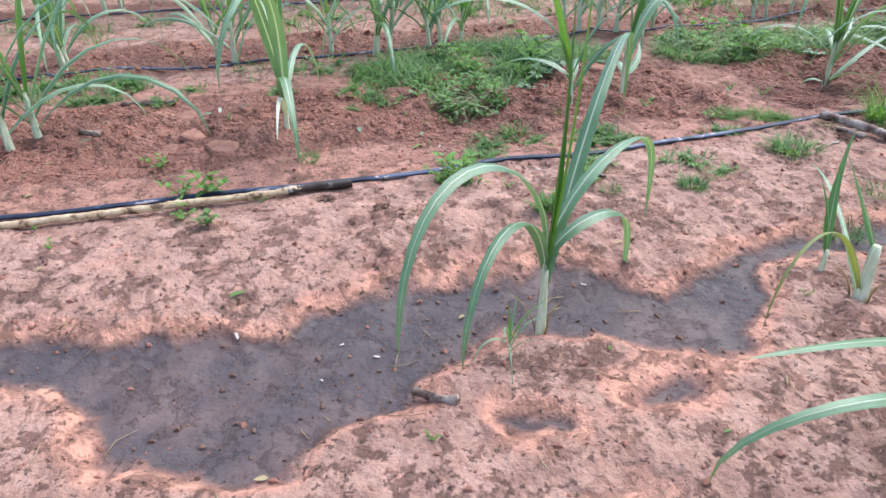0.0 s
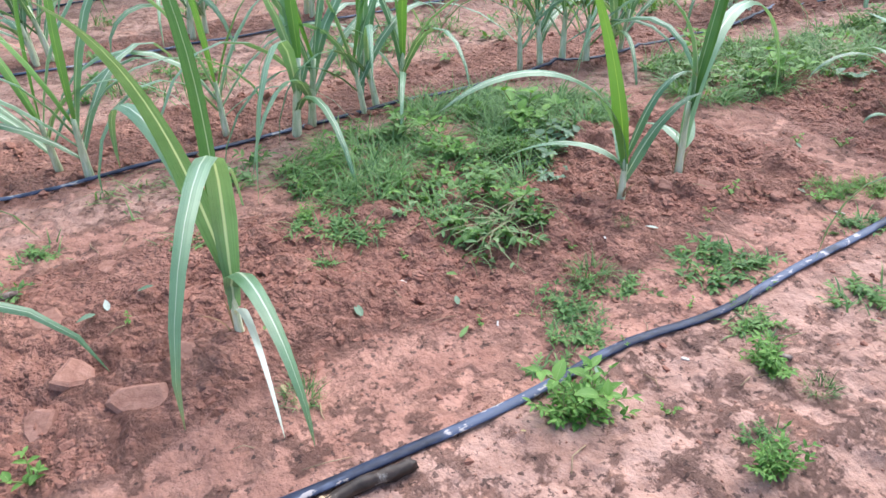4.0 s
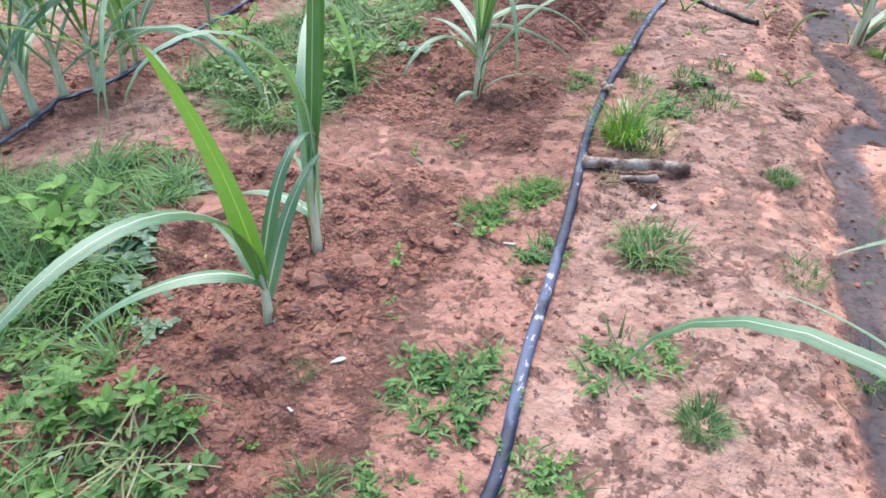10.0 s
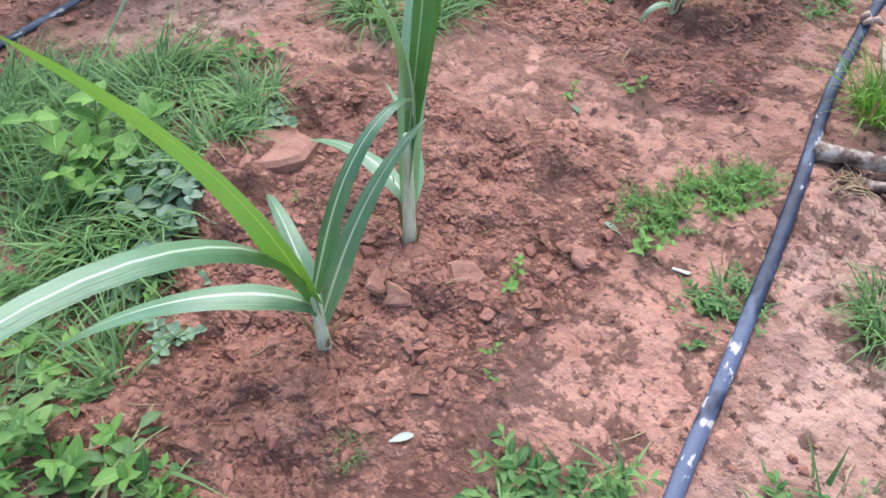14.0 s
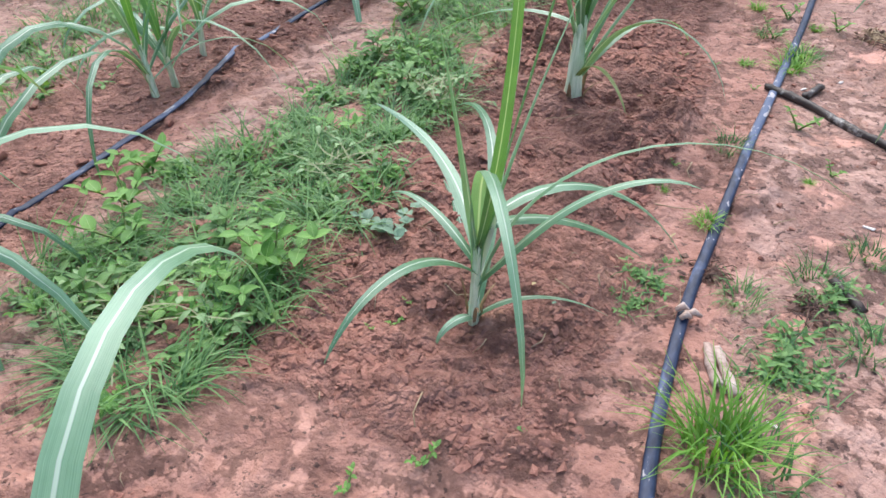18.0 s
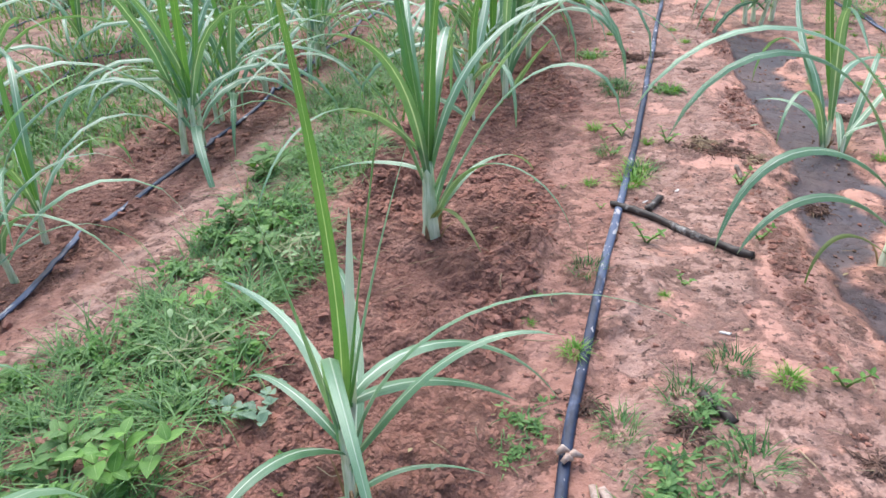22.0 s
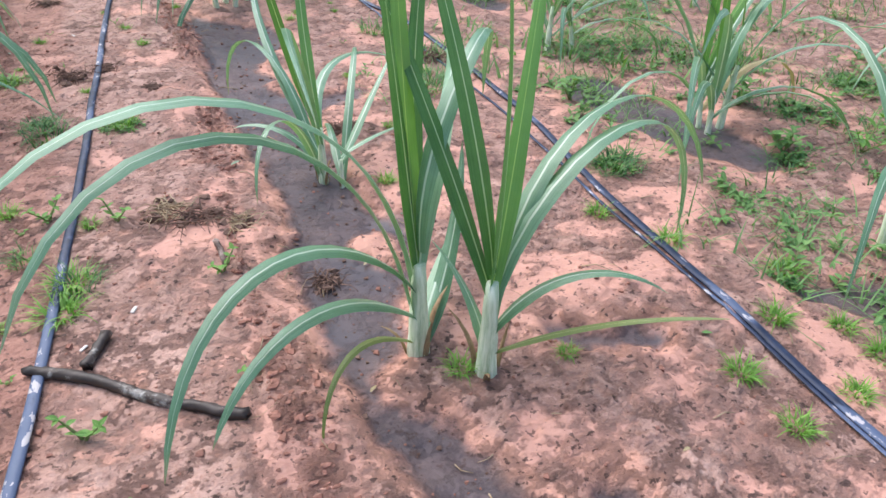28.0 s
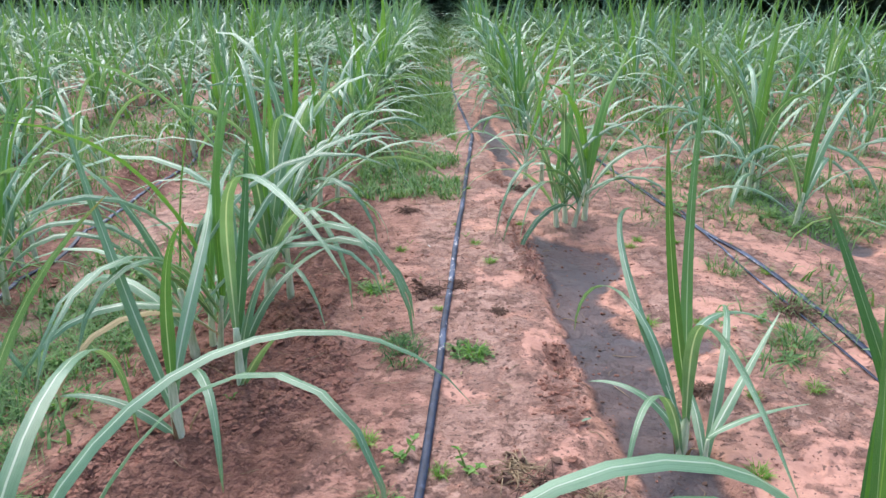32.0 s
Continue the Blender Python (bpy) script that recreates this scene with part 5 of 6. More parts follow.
belt_fill(420, -3.15, 0.3, 5.0, 14.0)
belt_fill(220, -4.45, 0.25, -2.0, 6.0)
belt_fill(200, -0.1, 0.35, 3.0, 8.0)
belt_fill(160, 0.5, 0.3, 3.5, 9.0)
belt_fill(420, -2.2, 0.16, 6.6, 18.0)
belt_fill(260, -0.05, 0.4, 4.6, 10.0, 0.42)
belt_fill(240, 1.15, 0.5, 4.2, 12.0, 0.42)
belt_fill(200, 0.55, 0.3, 4.6, 10.0, 0.44)
belt_fill(260, -4.45, 0.4, 2.6, 10.0, 0.40)
belt_fill(260, -3.2, 0.35, 4.6, 9.0, 0.40)
belt_fill(90, -0.75, 0.25, 4.6, 9.0, 0.46)
belt_fill(260, -4.5, 0.3, 2.0, 7.0, 0.42)
for k in range(2, 10):
    belt_fill(170, -1.33 - 1.235 * (k + 0.5), 0.45, 0.0, 22.0, 0.42)
for k in range(1, 6):
    belt_fill(150, -1.33 + 1.235 * (k + 0.5), 0.45, 4.0, 22.0, 0.42)


def sward(seed, n, x0, x1, y0, y1, lo, hi, cover, avoid=None):
    """Short grass strewn over a stretch of ground."""
    g = np.random.default_rng(seed)
    x, y = g.uniform(x0, x1, n), g.uniform(y0, y1, n)
    keep = fbm(x, y, 0.5, 3, seed) > cover
    if avoid:
        keep &= ~((x > avoid[0]) & (x < avoid[1]) & (y < avoid[2]))
    x, y = x[keep], y[keep]
    n = len(x)
    p = np.stack([x, y, height(x, y) - 0.01], -1)
    az, e0, e1, L = g.uniform(0, 6.283, n), g.uniform(0.6, 1.4, n), g.uniform(-0.7, 0.8, n), g.uniform(lo, hi, n)[:, None]
    m = p + heading(az, e0) * L * 0.55
    return strips([p, m, m + heading(az, e1) * L * 0.45], np.stack([-np.sin(az), np.cos(az), 0 * az], -1), L[:, 0] * g.uniform(0.03, 0.07, n), 0.9)


belt_grass.add(*sward(1, 14000, -2.5, -1.88, 6.5, 12.0, 0.05, 0.12, 0.40))
belt_grass.add(*sward(2, 9000, -2.9, -1.85, 12.0, 20.0, 0.08, 0.16, 0.36))
belt_bright.add(*sward(3, 60000, -17, 11, 8.5, 25.5, 0.10, 0.24, 0.40, (-1.95, -1.3, 14)))
belt_grass.add(*sward(4, 30000, -17, 11, 14, 25.5, 0.14, 0.32, 0.30, (-1.95, -1.3, 14)))
belt_grass.add(*sward(5, 16000, -9.0, -2.95, 4.2, 9.0, 0.05, 0.13, 0.48))
belt.add(*sward(7, 20000, -9.0, -4.1, 2.2, 9.0, 0.06, 0.15, 0.44))
belt.add(*sward(6, 9000, -0.5, 6.0, 4.5, 9.0, 0.05, 0.13, 0.54))
mat_of_weeds = tagged(new("weed_belt"), "belts of low weeds and grass between the cane rows", "weeds", kind="stuff")
part("belt_grass", belt_grass.mesh("belt_grass", GRASS), mat_of_weeds)
part("belt_leaves", belt.mesh("belt_leaves", WEED), mat_of_weeds)
part("belt_bright_leaves", belt_bright.mesh("belt_bright_leaves", WEED_BRIGHT), mat_of_weeds)
part("belt_wilted_leaves", belt_pale.mesh("belt_wilted_leaves", WEED_PALE), mat_of_weeds)
part("belt_stalks", belt_stalks.mesh("belt_stalks", STEM), mat_of_weeds)


# ---- treeline ----
def leaf_cloud(g, points, lo, hi, slim):
    """Many small pointed leaves, each a folded kite, turned every way."""
    n = len(points)
    az, el = g.uniform(0, 6.283, n), g.uniform(-0.6, 1.1, n)
    size = g.uniform(lo, hi, n)[:, None]
    d = np.stack([np.cos(az) * np.cos(el), np.sin(az) * np.cos(el), np.sin(el)], -1)
    side = np.stack([-np.sin(az), np.cos(az), g.normal(0, 0.4, n)], -1) * slim
    up = np.cross(d, side) * 0.25
    v = np.stack([points, points + (d * 0.45 + side * 0.5 + up) * size, points + d * size, points + (d * 0.45 - side * 0.5 + up) * size], 1).reshape(-1, 3)
    f = [q for i in range(0, 4 * n, 4) for q in ((i, i + 1, i + 2), (i, i + 2, i + 3))]
    return v, f


def tree(seed, x, y, tall, wide):
    rng = random.Random(seed)
    t = new("tree")
    trunk = Soup()
    v, f = tube([(0, 0, -0.3), (0.05, 0, tall * 0.3), (rng.uniform(-0.3, 0.3), 0.1, tall * 0.75)], [0.24, 0.17, 0.06], 8)
    trunk.add(v, f)
    for k in range(7):
        az, z0 = rng.uniform(0, 6.28), tall * rng.uniform(0.15, 0.6)
        e = (math.cos(az) * wide * 0.6, math.sin(az) * wide * 0.6, z0 + tall * 0.22)
        v, f = tube([(0.03, 0, z0), (e[0] * 0.5, e[1] * 0.5, z0 + tall * 0.14), e], [0.08, 0.05, 0.02], 5)
        trunk.add(v, f)
    part("trunk", trunk.mesh("trunk", BARK), t)
    g = np.random.default_rng(seed)
    k = 9000
    az, cz = g.uniform(0, 6.283, k // 60), tall * g.random(k // 60) ** 1.4
    r = wide * np.sqrt(g.random(k // 60)) * (1.0 - 0.5 * np.abs(cz / tall - 0.45))
    centres = np.repeat(np.stack([np.cos(az) * r, np.sin(az) * r, cz], -1), 60, 0)
    p = centres + g.normal(0, 0.33, centres.shape)
    p[:, 2] = np.maximum(p[:, 2], 0.05)
    crown = Soup()
    crown.add(*leaf_cloud(g, p, 0.16, 0.30, 0.5))
    part("crown", crown.mesh("crown", CROWN), t)
    t.location = (x, y, gz(x, y))
    return tagged(t, "dark leafy tree at the edge of the cane field", "tree", "trees behind the field")


first = [tree(60 + i, -24 + 3 * i, 26 + (i % 2), (6.5, 5.5, 7.5)[i], (2.6, 2.2, 3.0)[i]) for i in range(3)]
x = -16.5
i = 0
while x < 26:
    copy_thing(first[i % 3], Matrix.LocRotScale((x, 25.8 + rs.uniform(-0.5, 1.5), -0.06), Euler((0, 0, rs.uniform(0, 6.28))), (rs.uniform(0.85, 1.2),) * 3))
    x += rs.uniform(1.1, 1.7)
    i += 1


def shrub(seed, tall, wide):
    """A dense bush that is leafy down to the ground."""
    g = np.random.default_rng(seed)
    bush = new("shrub")
    for k in range(5):
        az = 1.26 * k + seed
        v, f = tube([(0, 0, -0.1), (math.cos(az) * wide * 0.3, math.sin(az) * wide * 0.3, tall * 0.4), (math.cos(az) * wide * 0.6, math.sin(az) * wide * 0.6, tall * 0.8)], [0.05, 0.035, 0.015], 5)
        part("stem", mesh("stem", v, f, BARK), bush)
    p = g.normal(0, 1, (5200, 3))
    p = p / np.linalg.norm(p, axis=1)[:, None] * g.random(5200)[:, None] ** 0.35
    p = p * (0.8 + 0.5 * fbm(p[:, 0] * 3, p[:, 2] * 3 + p[:, 1], 1.0, 2, seed % 4))[:, None]
    p = p * (wide, wide, tall * 0.6) + (0, 0, tall * 0.42)
    p[:, 2] = np.abs(p[:, 2]) + 0.03
    leaves = Soup()
    leaves.add(*leaf_cloud(g, p, 0.12, 0.26, 0.5))
    part("foliage", leaves.mesh("foliage", CROWN), bush)
    return tagged(bush, "dense dark green bush under the trees", "shrub", "bushes behind the field")


bushes = [shrub(81 + i, (2.6, 3.0, 2.3)[i], (1.4, 1.2, 1.5)[i]) for i in range(3)]
for i, b in enumerate(bushes):
    b.location = (-20.0 + i, 25.4, -0.06)
x, i = -19.0, 0
while x < 20:
    copy_thing(bushes[i % 3], Matrix.LocRotScale((x, (24.9, 26.3)[i % 2] + rs.uniform(-0.3, 0.5), -0.06), Euler((0, 0, rs.uniform(0, 6.28))), (rs.uniform(0.85, 1.2),) * 3))
    x += rs.uniform(0.55, 0.8)
    i += 1

# the wood behind goes on as one dark mass
back = Soup()
wx = np.linspace(-60, 60, 121)
top = 7.0 + 3.0 * (fbm(wx, wx * 0, 6.0, 3, 1) - 0.5) * 2
front = 31 + 1.5 * fbm(wx, wx * 0 + 5, 4.0, 3, 2)
bv = np.concatenate([np.stack([wx, front, wx * 0 - 0.3], -1), np.stack([wx, front, top], -1), np.stack([wx, front + 4, top], -1), np.stack([wx, front + 4, wx * 0 - 0.3], -1)])
back.add(bv, [(r * 121 + i, r * 121 + i + 1, (r + 1) * 121 + i + 1, (r + 1) * 121 + i) for r in range(3) for i in range(120)])
tagged(new("backdrop", back.mesh("backdrop", CROWN)), "dark green wood beyond the trees", "backdrop", kind="structure")


# ---- loose earth, old cane, sticks and litter ----
def clod_shape(rng, size, flat=1.0):
    """A broken lump: the hull of a few scattered points, flattened."""
    bm = bmesh.new()
    sx, sy, sz = rng.uniform(0.7, 1.35), rng.uniform(0.6, 1.1), rng.uniform(0.4, 0.75) * flat
    for _ in range(13):
        d = Vector((rng.gauss(0, 1), rng.gauss(0, 1), rng.gauss(0, 1))).normalized() * rng.uniform(0.65, 1.1)
        bm.verts.new((d.x * sx * size, d.y * sy * size, d.z * sz * size))
    hull = bmesh.ops.convex_hull(bm, input=list(bm.verts))
    bmesh.ops.delete(bm, geom=[g for g in hull["geom_interior"] if isinstance(g, bmesh.types.BMVert)], context="VERTS")
    bm.verts.index_update()
    vs = np.array([tuple(v.co) for v in bm.verts], np.float32)
    fs = [tuple(v.index for v in f.verts) for f in bm.faces]
    bm.free()
    return vs, fs


rc = random.Random(77)
lumps = [clod_shape(rc, 1.0) for _ in range(14)]
small_lumps = [clod_shape(rc, 0.02) for _ in range(6)]
small_lumps = [(v / 0.02, f) for v, f in small_lumps]
lump_meshes = [mesh("clod", v, f, CLOD, smooth=False) for v, f in lumps]
big_clods = []
earth = Soup()
placed = 0
cx, cy = np.random.default_rng(9).uniform((-3.1, -1.0), (-2.2, 5.4), (90000, 2)).T
weight = dug_mask(cx, cy)
thick = smooth01(fbm(cx, cy, 0.22, 2, 2), 0.36, 0.58)
for x, y, w, k in zip(cx.tolist(), cy.tolist(), weight.tolist(), thick.tolist()):
    if placed > 15000:
        break
    if w < 0.35 or rc.random() > k:
        continue
    size = min(0.017, 0.0034 * rc.paretovariate(1.6))
    if y > 2.7:
        size = min(0.02, size * 1.5)
    if size > 0.0092 and -0.3 < y < 3.2 and len(big_clods) < 290:
        k = rc.randrange(14)
        big_clods.append(part("clod", lump_meshes[k], ground, "", Matrix.LocRotScale((x, y, gz(x, y) - size * 0.2), Euler((rc.uniform(-0.4, 0.4), rc.uniform(-0.4, 0.4), rc.uniform(0, 6.28))), (size,) * 3)))
        continue
    v, f = rc.choice(lumps) if size > 0.009 else rc.choice(small_lumps)
    v = v * (1.0, 1.0, 0.85)
    a = rc.uniform(0, 6.28)
    rot = np.array([[math.cos(a), -math.sin(a), 0], [math.sin(a), math.cos(a), 0], [0, 0, 1]])
    earth.add((v * size) @ rot.T + np.array((x, y, gz(x, y) - size * 0.1)), f)
    placed += 1
for x, y in np.random.default_rng(12).uniform((-4.1, -1.5), (-3.55, 5.5), (900, 2)):
    size = min(0.025, 0.005 * rc.paretovariate(1.7))
    v, f = rc.choice(small_lumps)
    earth.add(v * size + np.array((x, y, gz(x, y) + size * 0.2)), f)
for x, y in np.random.default_rng(13).uniform((-2.3, -1.0), (-0.7, 6.0), (2600, 2)):
    size = min(0.011, 0.0024 * rc.paretovariate(1.8))
    v, f = rc.choice(small_lumps)
    earth.add(v * size + np.array((x, y, gz(x, y) + size * 0.1)), f)
px, py = np.random.default_rng(14).uniform((-1.75, 2.4), (-1.5, 7.0), (3500, 2)).T
on_lip = dug_mask(px, py) > 0.2
for x, y in zip(px[on_lip].tolist(), py[on_lip].tolist()):
    size = min(0.014, 0.003 * rc.paretovariate(1.6))
    v, f = rc.choice(small_lumps)
    earth.add(v * size + np.array((x, y, gz(x, y))), f)
tagged(new("loose_earth", earth.mesh("loose_earth", CLOD, False)), "crumbs and clods of dug red earth", "soil", kind="stuff")


def flake(x, y, size, tilt, turn):
    """A broken plate of dried crust with an uneven outline."""
    rng = random.Random(int(x * 1000 + y * 77))
    n, thick = 7, min(0.018, size * 0.25)
    ring = [(size * rng.uniform(0.55, 1.2) * math.cos(6.283 * k / n + rng.uniform(-0.25, 0.25)), size * rng.uniform(0.5, 1.0) * math.sin(6.283 * k / n)) for k in range(n)]
    v = [(a * 1.04, b * 1.04, -thick) for a, b in ring] + [(a, b, rng.uniform(-0.002, 0.002)) for a, b in ring] + [(a * 0.8, b * 0.8, thick * 0.3 + rng.uniform(-0.001, 0.002)) for a, b in ring]
    f = [(r * n + k, r * n + (k + 1) % n, (r + 1) * n + (k + 1) % n, (r + 1) * n + k) for r in (0, 1) for k in range(n)] + [tuple(range(2 * n, 3 * n)), tuple(range(n - 1, -1, -1))]
    ob = new("earth_clod", mesh("earth_clod", v, f, CRUST, smooth=False))
    ob.matrix_basis = pose(x, y, gz(x, y) + 0.004 - size * 0.06, tilt, tilt * 0.5, turn)
    return tagged(ob, "flat broken plate of dried red crust lying on dug earth", "clod", "crust plates")


for x, y, size, tilt, turn in ((-2.49, 1.425, 0.042, 14, 30), (-2.36, 1.575, 0.026, 10, 80), (-2.90, 1.45, 0.075, -4, 10), (-2.45, -0.13, 0.062, 24, 60), (-2.52, -0.02, 0.045, 18, 20), (-2.59, 1.34, 0.03, 20, 100), (-2.55, 1.33, 0.022, 25, 0), (-2.6, -0.22, 0.05, 16, 140), (-2.83, -0.25, 0.05, 8, 40), (-2.36, -0.42, 0.042, 22, 75), (-2.48, -0.3, 0.045, 18, 10), (-3.0, -0.1, 0.042, 9, 60)):
    flake(x, y, size, tilt, turn)


def cane_stick(points, r, mat, label, nodes=0.09, lift=0.0, name="cane_stick"):
    """A length of old cane with a raised ring at each joint."""
    p = np.array(points, float)
    s = np.concatenate([[0], np.cumsum(np.hypot(*np.diff(p, axis=0).T))])
    q = np.linspace(0, s[-1], max(8, int(s[-1] / 0.012)))
    x, y = np.interp(q, s, p[:, 0]), np.interp(q, s, p[:, 1])
    z0, z1 = gz(x[0], y[0]), gz(x[-1], y[-1])
    z = np.maximum(z0 + (z1 - z0) * q / s[-1], np.mean(height(x, y))) + r * 0.75 + lift
    rad = r * (1 + 0.16 * np.exp(-((((q + 0.03) % nodes) - nodes / 2) / 0.006) ** 2) - 0.05 * np.sin(q * 40))
    v, f = tube(np.stack([x, y, z], -1), rad, 10)
    v = np.array(v)
    ends = np.random.default_rng(int(abs(x[0]) * 1000))
    v[:10] += ends.normal(0, r * 0.22, (10, 3))
    v[-10:] += ends.normal(0, r * 0.22, (10, 3))
    v += ends.normal(0, r * 0.11, v.shape)
    v[:, :2] += (np.repeat(fbm(x, y, 0.09, 2, 2), 10) - 0.5)[:, None] * r * 1.6
    return tagged(new(name, mesh(name, v, f, mat)), label, "cane stalk", "old cane pieces")


long_cane = cane_stick([(-2.02, -1.1), (-2.017, -0.5), (-2.025, -0.23), (-2.032, 0.10)], 0.0105, CANE_TAN, "dry tan length of old cane lying along the hose", 0.16, 0.006)
cane_stick([(-2.031, 0.06), (-2.034, 0.16), (-2.034, 0.25)], 0.0118, CANE_DARK, "blackened rotten cane end with white spots", 0.12, 0.004)
cane_stick([(-2.12, 2.005), (-1.99, 2.05), (-1.865, 2.085)], 0.0145, CANE_GREY, "weathered grey cane log on the soil", 0.11, 0.004, "cane_log")
cane_stick([(-2.03, 1.985), (-1.94, 2.025)], 0.0095, CANE_GREY, "short weathered cane piece", 0.08)
cane_stick([(-2.105, 2.44), (-2.075, 2.345)], 0.009, WOOD_PALE, "pale peeled cane splinter", 0.2)
cane_stick([(-2.085, 2.44), (-2.048, 2.335)], 0.010, WOOD_PALE, "pale peeled cane splinter", 0.2)
cane_stick([(-2.10, 3.585), (-1.97, 3.50), (-1.86, 3.40), (-1.725, 3.315)], 0.011, CANE_DARK, "dark knotty cane branch lying under the hose", 0.07)
cane_stick([(-2.0, 3.55), (-1.957, 3.645)], 0.0105, CANE_DARK, "dark cane stub beside the branch", 0.06)
cane_stick([(-1.13, 0.24), (-1.075, 0.315)], 0.0095, CANE_GREY, "short grey cane piece at the edge of the silt", 0.07)
cane_stick([(-1.693, 3.835), (-1.70, 3.93)], 0.007, CANE_GREY, "thin grey stick on red soil", 0.07)
cane_stick([(-1.90, 1.0), (-1.88, 1.02)], 0.006, CANE_GREY, "small grey stick on red soil", 0.07)
cane_stick([(-2.95, -0.30), (-2.98, -0.5)], 0.009, CANE_GREY, "old grey cane piece", 0.09)
cane_stick([(-1.90, 2.73), (-1.84, 2.66)], 0.009, CANE_DARK, "short grey cane piece", 0.07)
cane_stick([(-2.74, -0.62), (-2.7, -0.55)], 0.012, CANE_GREY, "short grey cane piece", 0.07)


def root_clump(x, y, size, seed, mat=ROOT):
    rng = random.Random(seed)
    clump = new("root_clump")
    for _ in range(11):
        v, f = clod_shape(rng, size * rng.uniform(0.12, 0.32))
        part("clod", mesh("clod", v + np.array((rng.gauss(0, size * 0.5), rng.gauss(0, size * 0.5), abs(rng.gauss(0, size * 0.1)))), f, ROOT, smooth=False), clump)
    r = Soup()
    for _ in range(60):
        a, e, L = rng.uniform(0, 6.28), rng.uniform(-0.1, 0.35), size * rng.uniform(0.5, 1.2)
        d = np.array((math.cos(a) * math.cos(e), math.sin(a) * math.cos(e), math.sin(e)))
        b = np.array((rng.gauss(0, size * 0.3), rng.gauss(0, size * 0.3), size * 0.15))
        v, f = tube([b, b + d * L * 0.6, b + d * L + np.array((0, 0, -size * 0.3))], [0.0018, 0.0013, 0.0007], 4)
        r.add(v, f)
    tagged(part("root_mat", r.mesh("root_mat", mat), clump), kind="stuff")
    clump.location = (x, y, gz(x, y))
    return tagged(clump, "dark pulled-up root clump caked with earth", "root clump", "root clumps")


for i, (x, y, size) in enumerate(((-2.05, 5.24, 0.085), (-1.54, 6.79, 0.075), (-1.72, 4.06, 0.085), (-1.80, 4.12, 0.07), (-1.2, 4.57, 0.06), (-0.64, 5.16, 0.085), (-2.58, 0.84, 0.045), (-1.93, 2.62, 0.05), (-2.13, 2.66, 0.04), (-2.06, 1.97, 0.05), (-1.95, 1.96, 0.04), (-1.47, 3.75, 0.05), (-1.88, 1.68, 0.03), (-1.345, 2.62, 0.022), (-1.78, 5.05, 0.04), (-1.6, 2.6, 0.035), (-1.85, 0.31, 0.022), (-1.97, 0.17, 0.022), (-1.64, 4.02, 0.06), (-1.92, 5.3, 0.05), (-2.16, 6.3, 0.06))):
    root_clump(x, y, size, i, STRAW if i in (3, 9, 18) else ROOT)

def pulled_weeds(x, y, reach, seed):
    """A heap of uprooted weeds: bent pale stems with wilting leaves."""
    g = np.random.default_rng(seed)
    n = 20
    px, py = disc(g, n, reach * 0.6, reach * 0.4)
    az, bend, L = g.uniform(0, 6.283, n), g.normal(0, 1.3, n), g.uniform(0.08, 0.22, n)
    p, path = np.stack([px, py, g.uniform(0.005, 0.05, n)], -1), []
    for k in range(6):
        path.append(p)
        p = p + heading(az + bend * k / 5, 0.25 - 0.12 * k + 0 * az) * (L / 5)[:, None]
        p[:, 2] = np.maximum(p[:, 2], 0.006)
    heap, stems, foliage = new("pulled_weeds"), Soup(), Soup()
    stems.add(*strips(path, np.stack([-np.sin(az), np.cos(az), 0 * az], -1), np.full(n, 0.0021), 0.4))
    for q in path[3:5]:
        foliage.add(*leaves(q, g.uniform(0, 6.283, n), g.uniform(-0.3, 0.6, n), g.uniform(0.018, 0.038, n), g.uniform(0.008, 0.016, n), g.uniform(0, 1.2, n)))
    tagged(part("stems", stems.mesh("stems", WILTED_STEM), heap), kind="stuff")
    tagged(part("foliage", foliage.mesh("foliage", WEED_PALE), heap), kind="stuff")
    heap.location = (x, y, gz(x, y))
    return tagged(heap, "heap of uprooted weeds wilting on the soil", "weeds", "pulled weeds")


for i, (x, y, reach) in enumerate(((-2.97, 2.64, 0.13), (-2.62, 0.82, 0.07), (-2.98, 3.12, 0.12), (-3.1, 2.05, 0.09))):
    pulled_weeds(x, y, reach, 40 + i)

# knotted tie on the hose
knot = new("hose_tie")
for k, (dx, dy, L) in enumerate(((0.012, 0.0, 0.03), (-0.01, 0.008, 0.022), (0.0, -0.012, 0.018))):
    v, f = tube([(dx - L / 2, dy - 0.006, 0.02), (dx, dy + 0.003, 0.028), (dx + L / 2, dy + 0.006, 0.018)], [0.005, 0.008, 0.004], 7)
    part("tail", mesh("tail", v, f, WOOD_PALE), knot)
knot.location = (-2.155, 2.5, gz(-2.155, 2.5))
tagged(knot, "muddy pale tie knotted round the black hose", "tie")


def chip(x, y, size, mat, label, turn):
    rng = random.Random(int(abs(x * 991 + y * 373)))
    w = size * rng.uniform(0.25, 0.5)
    v = [(-size, -w, 0), (size, -w * 0.7, 0), (size * 0.9, w, 0), (-size * 0.8, w, 0), (-size * 0.9, -w * 0.8, w * 0.5), (size * 0.9, -w * 0.5, w * 0.4), (size * 0.8, w * 0.8, w * 0.5), (-size * 0.7, w * 0.8, w * 0.4)]
    f = [(3, 2, 1, 0), (4, 5, 6, 7), (0, 1, 5, 4), (1, 2, 6, 5), (2, 3, 7, 6), (3, 0, 4, 7)]
    ob = new("chip", mesh("chip", v, f, mat, smooth=False))
    ob.matrix_basis = pose(x, y, gz(x, y) + 0.002, rng.uniform(-15, 15), rng.uniform(-15, 15), turn)
    return tagged(ob, label, "chip", "pale chips")


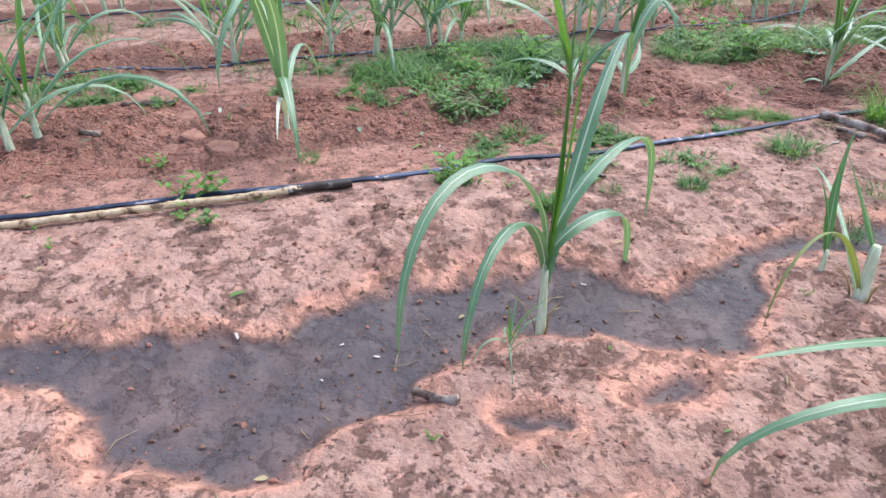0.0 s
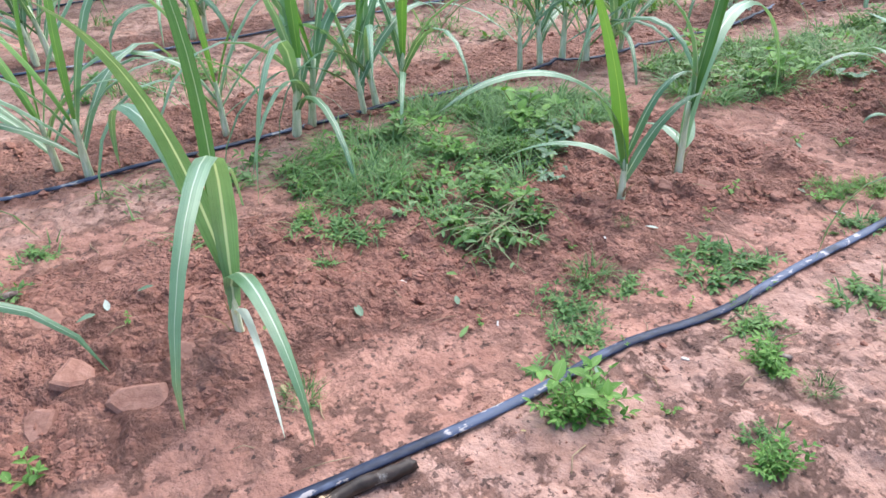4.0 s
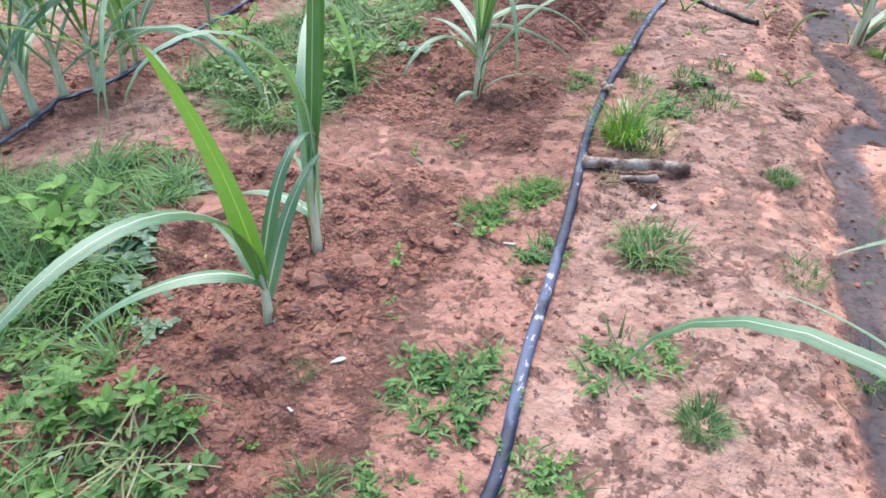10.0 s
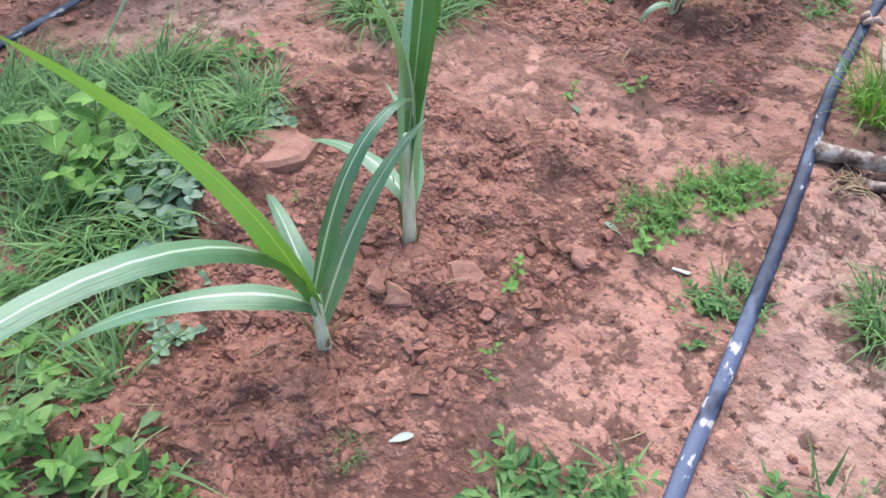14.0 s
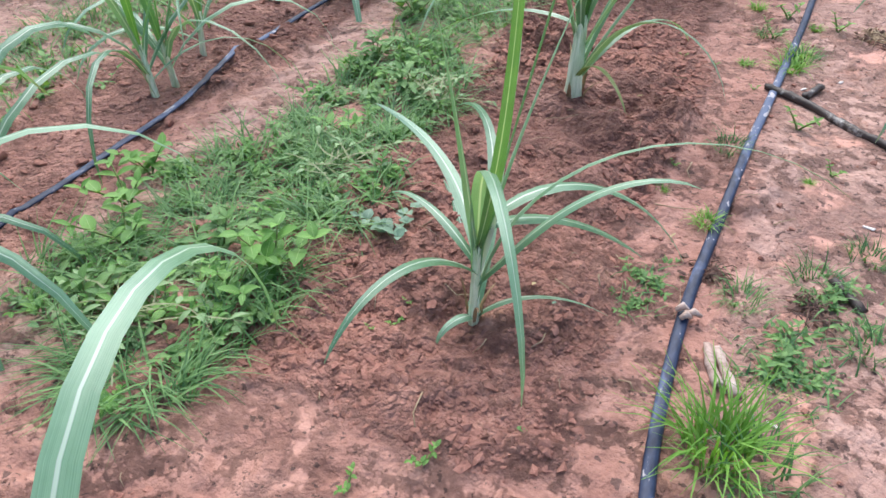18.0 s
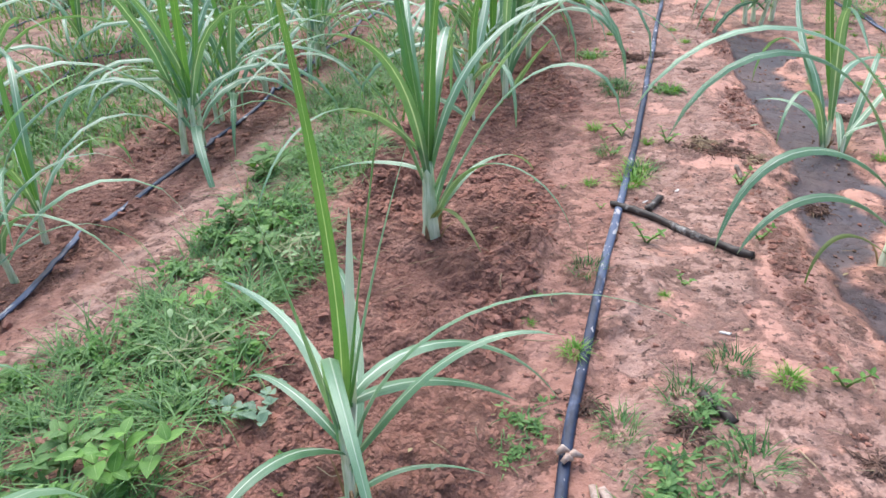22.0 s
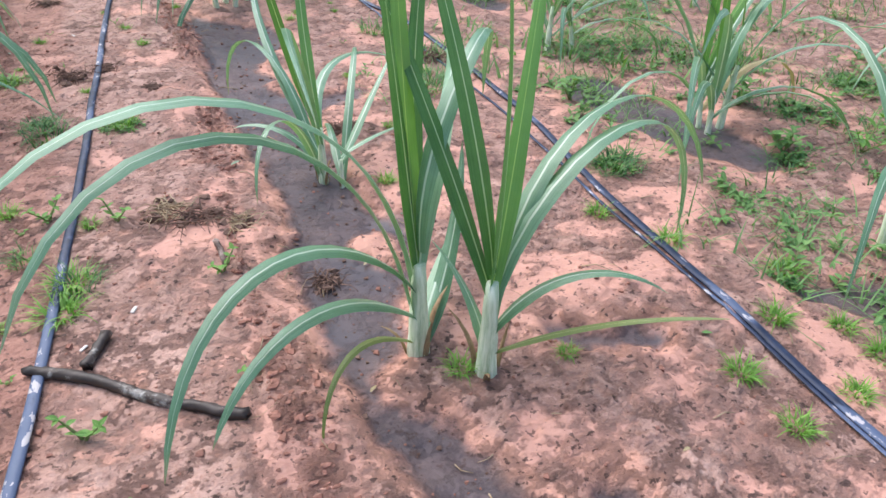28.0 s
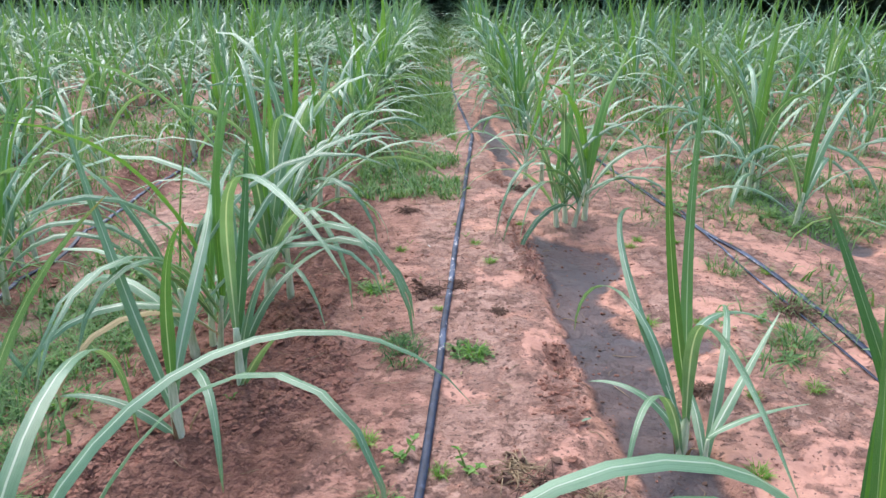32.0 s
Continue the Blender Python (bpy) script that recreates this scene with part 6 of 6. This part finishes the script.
for x, y, size in ((-2.73, 0.785, 0.014), (-2.53, 0.857, 0.013), (-1.83, 2.957, 0.014), (-2.545, 0.5, 0.015), (-2.223, 1.646, 0.016), (-2.44, 1.02, 0.009), (-1.30, 0.19, 0.008), (-1.43, -0.11, 0.012), (-1.43, 0.75, 0.008), (-1.99, 0.84, 0.009), (-2.04, 5.75, 0.013), (-1.93, 1.9, 0.012), (-2.3, 0.6, 0.008), (-1.36, 0.12, 0.006), (-1.25, 0.06, 0.006), (-1.98, 2.3, 0.012), (-2.0, 3.62, 0.01), (-1.9, 3.72, 0.012)):
    chip(x, y, size, PALE_CHIP, "small pale wood chip on red soil", rc.uniform(0, 180))


def litter_leaf(x, y, size, mat, label):
    v, f, ac, al = leaf_flat(rc.uniform(0, 360), rc.uniform(0, 25), size, size * rc.uniform(0.3, 0.5), (0, 0, 0.003), 0.25, rc.uniform(0, 30))
    ob = new("fallen_leaf", mesh("fallen_leaf", v, f, mat, ac, al))
    ob.location = (x, y, gz(x, y) + 0.002)
    return tagged(ob, label, "leaf", "fallen leaves")


for x, y in ((-2.757, -0.154), (-2.757, -0.127), (-2.804, -0.055), (-2.4, 0.56), (-2.3, 0.505), (-2.065, 0.68), (-2.406, 1.17), (-2.755, 1.084), (-2.8, 1.1), (-2.304, 1.678), (-2.82, 0.634), (-2.62, -0.6), (-1.55, -0.12), (-2.37, 1.67), (-2.52, 0.6), (-2.46, 0.35), (-1.6, 4.35)):
    litter_leaf(x, y, rc.uniform(0.03, 0.045), rc.choice((WEED_GREY, WEED_GREY, WEED, LEAF_PALE)), "small fallen leaf wilting on the soil")
for _ in range(60):
    x, y = rc.uniform(-3.1, -0.5), rc.uniform(-0.8, 6.0)
    litter_leaf(x, y, rc.uniform(0.01, 0.028), rc.choice((WEED, WEED_GREY, LEAF_DRY, LEAF_DRY)), "scrap of leaf on the soil")

twigs = Soup()
for _ in range(420):
    x, y, a, L = rc.uniform(-3.4, -0.4), rc.uniform(-1.0, 6.5), rc.uniform(0, 6.28), rc.uniform(0.015, 0.09)
    bx, by = rc.uniform(-0.2, 0.2) * L, rc.uniform(-0.2, 0.2) * L
    ex, ey = x + math.cos(a) * L, y + math.sin(a) * L
    r = rc.uniform(0.0006, 0.0018)
    v, f = tube([(x, y, gz(x, y) + 0.003), ((x + ex) / 2 + bx, (y + ey) / 2 + by, gz((x + ex) / 2, (y + ey) / 2) + 0.006), (ex, ey, gz(ex, ey) + 0.003)], [r, r, r * 0.6], 4)
    twigs.add(v, f)
tagged(new("dry_twigs", twigs.mesh("dry_twigs", STRAW)), "scattered dry twigs and straw on the soil", "twigs", kind="stuff")
# seedlings
for _ in range(70):
    x, y = rc.uniform(-2.95, -0.5), rc.uniform(-0.8, 6.2)
    if float(silt_depth(x, y)) > -0.02:
        continue
    copy_thing(weeds[2], Matrix.LocRotScale((x, y, gz(x, y)), Euler((0, 0, rc.uniform(0, 6.28))), (rc.uniform(0.25, 0.6),) * 3) @ Matrix.Diagonal([1 / c for c in weeds[2].scale]).to_4x4())
for _ in range(40):
    x, y = rc.uniform(-2.3, -0.4), rc.uniform(1.5, 7.5)
    if float(silt_depth(x, y)) > -0.03:
        continue
    copy_thing(tufts[2], Matrix.LocRotScale((x, y, gz(x, y)), Euler((0, 0, rc.uniform(0, 6.28))), (rc.uniform(0.3, 0.8),) * 3) @ Matrix.Diagonal([1 / c for c in tufts[2].scale]).to_4x4())

# dark crumbs that lie on the silt
crumbs = Soup()
px, py = np.random.default_rng(15).uniform((-1.7, -0.8), (-1.0, 6.0), (2600, 2)).T
on_silt = silt_depth(px, py) > 0.0
for x, y in zip(px[on_silt].tolist(), py[on_silt].tolist()):
    size = min(0.009, 0.0018 * rc.paretovariate(1.7))
    v, f = rc.choice(small_lumps)
    crumbs.add(v * size + np.array((x, y, gz(x, y) + size * 0.2)), f)
tagged(new("silt_crumbs", crumbs.mesh("silt_crumbs", ROOT, False)), "small dark crumbs scattered over the silt", "soil", kind="stuff")
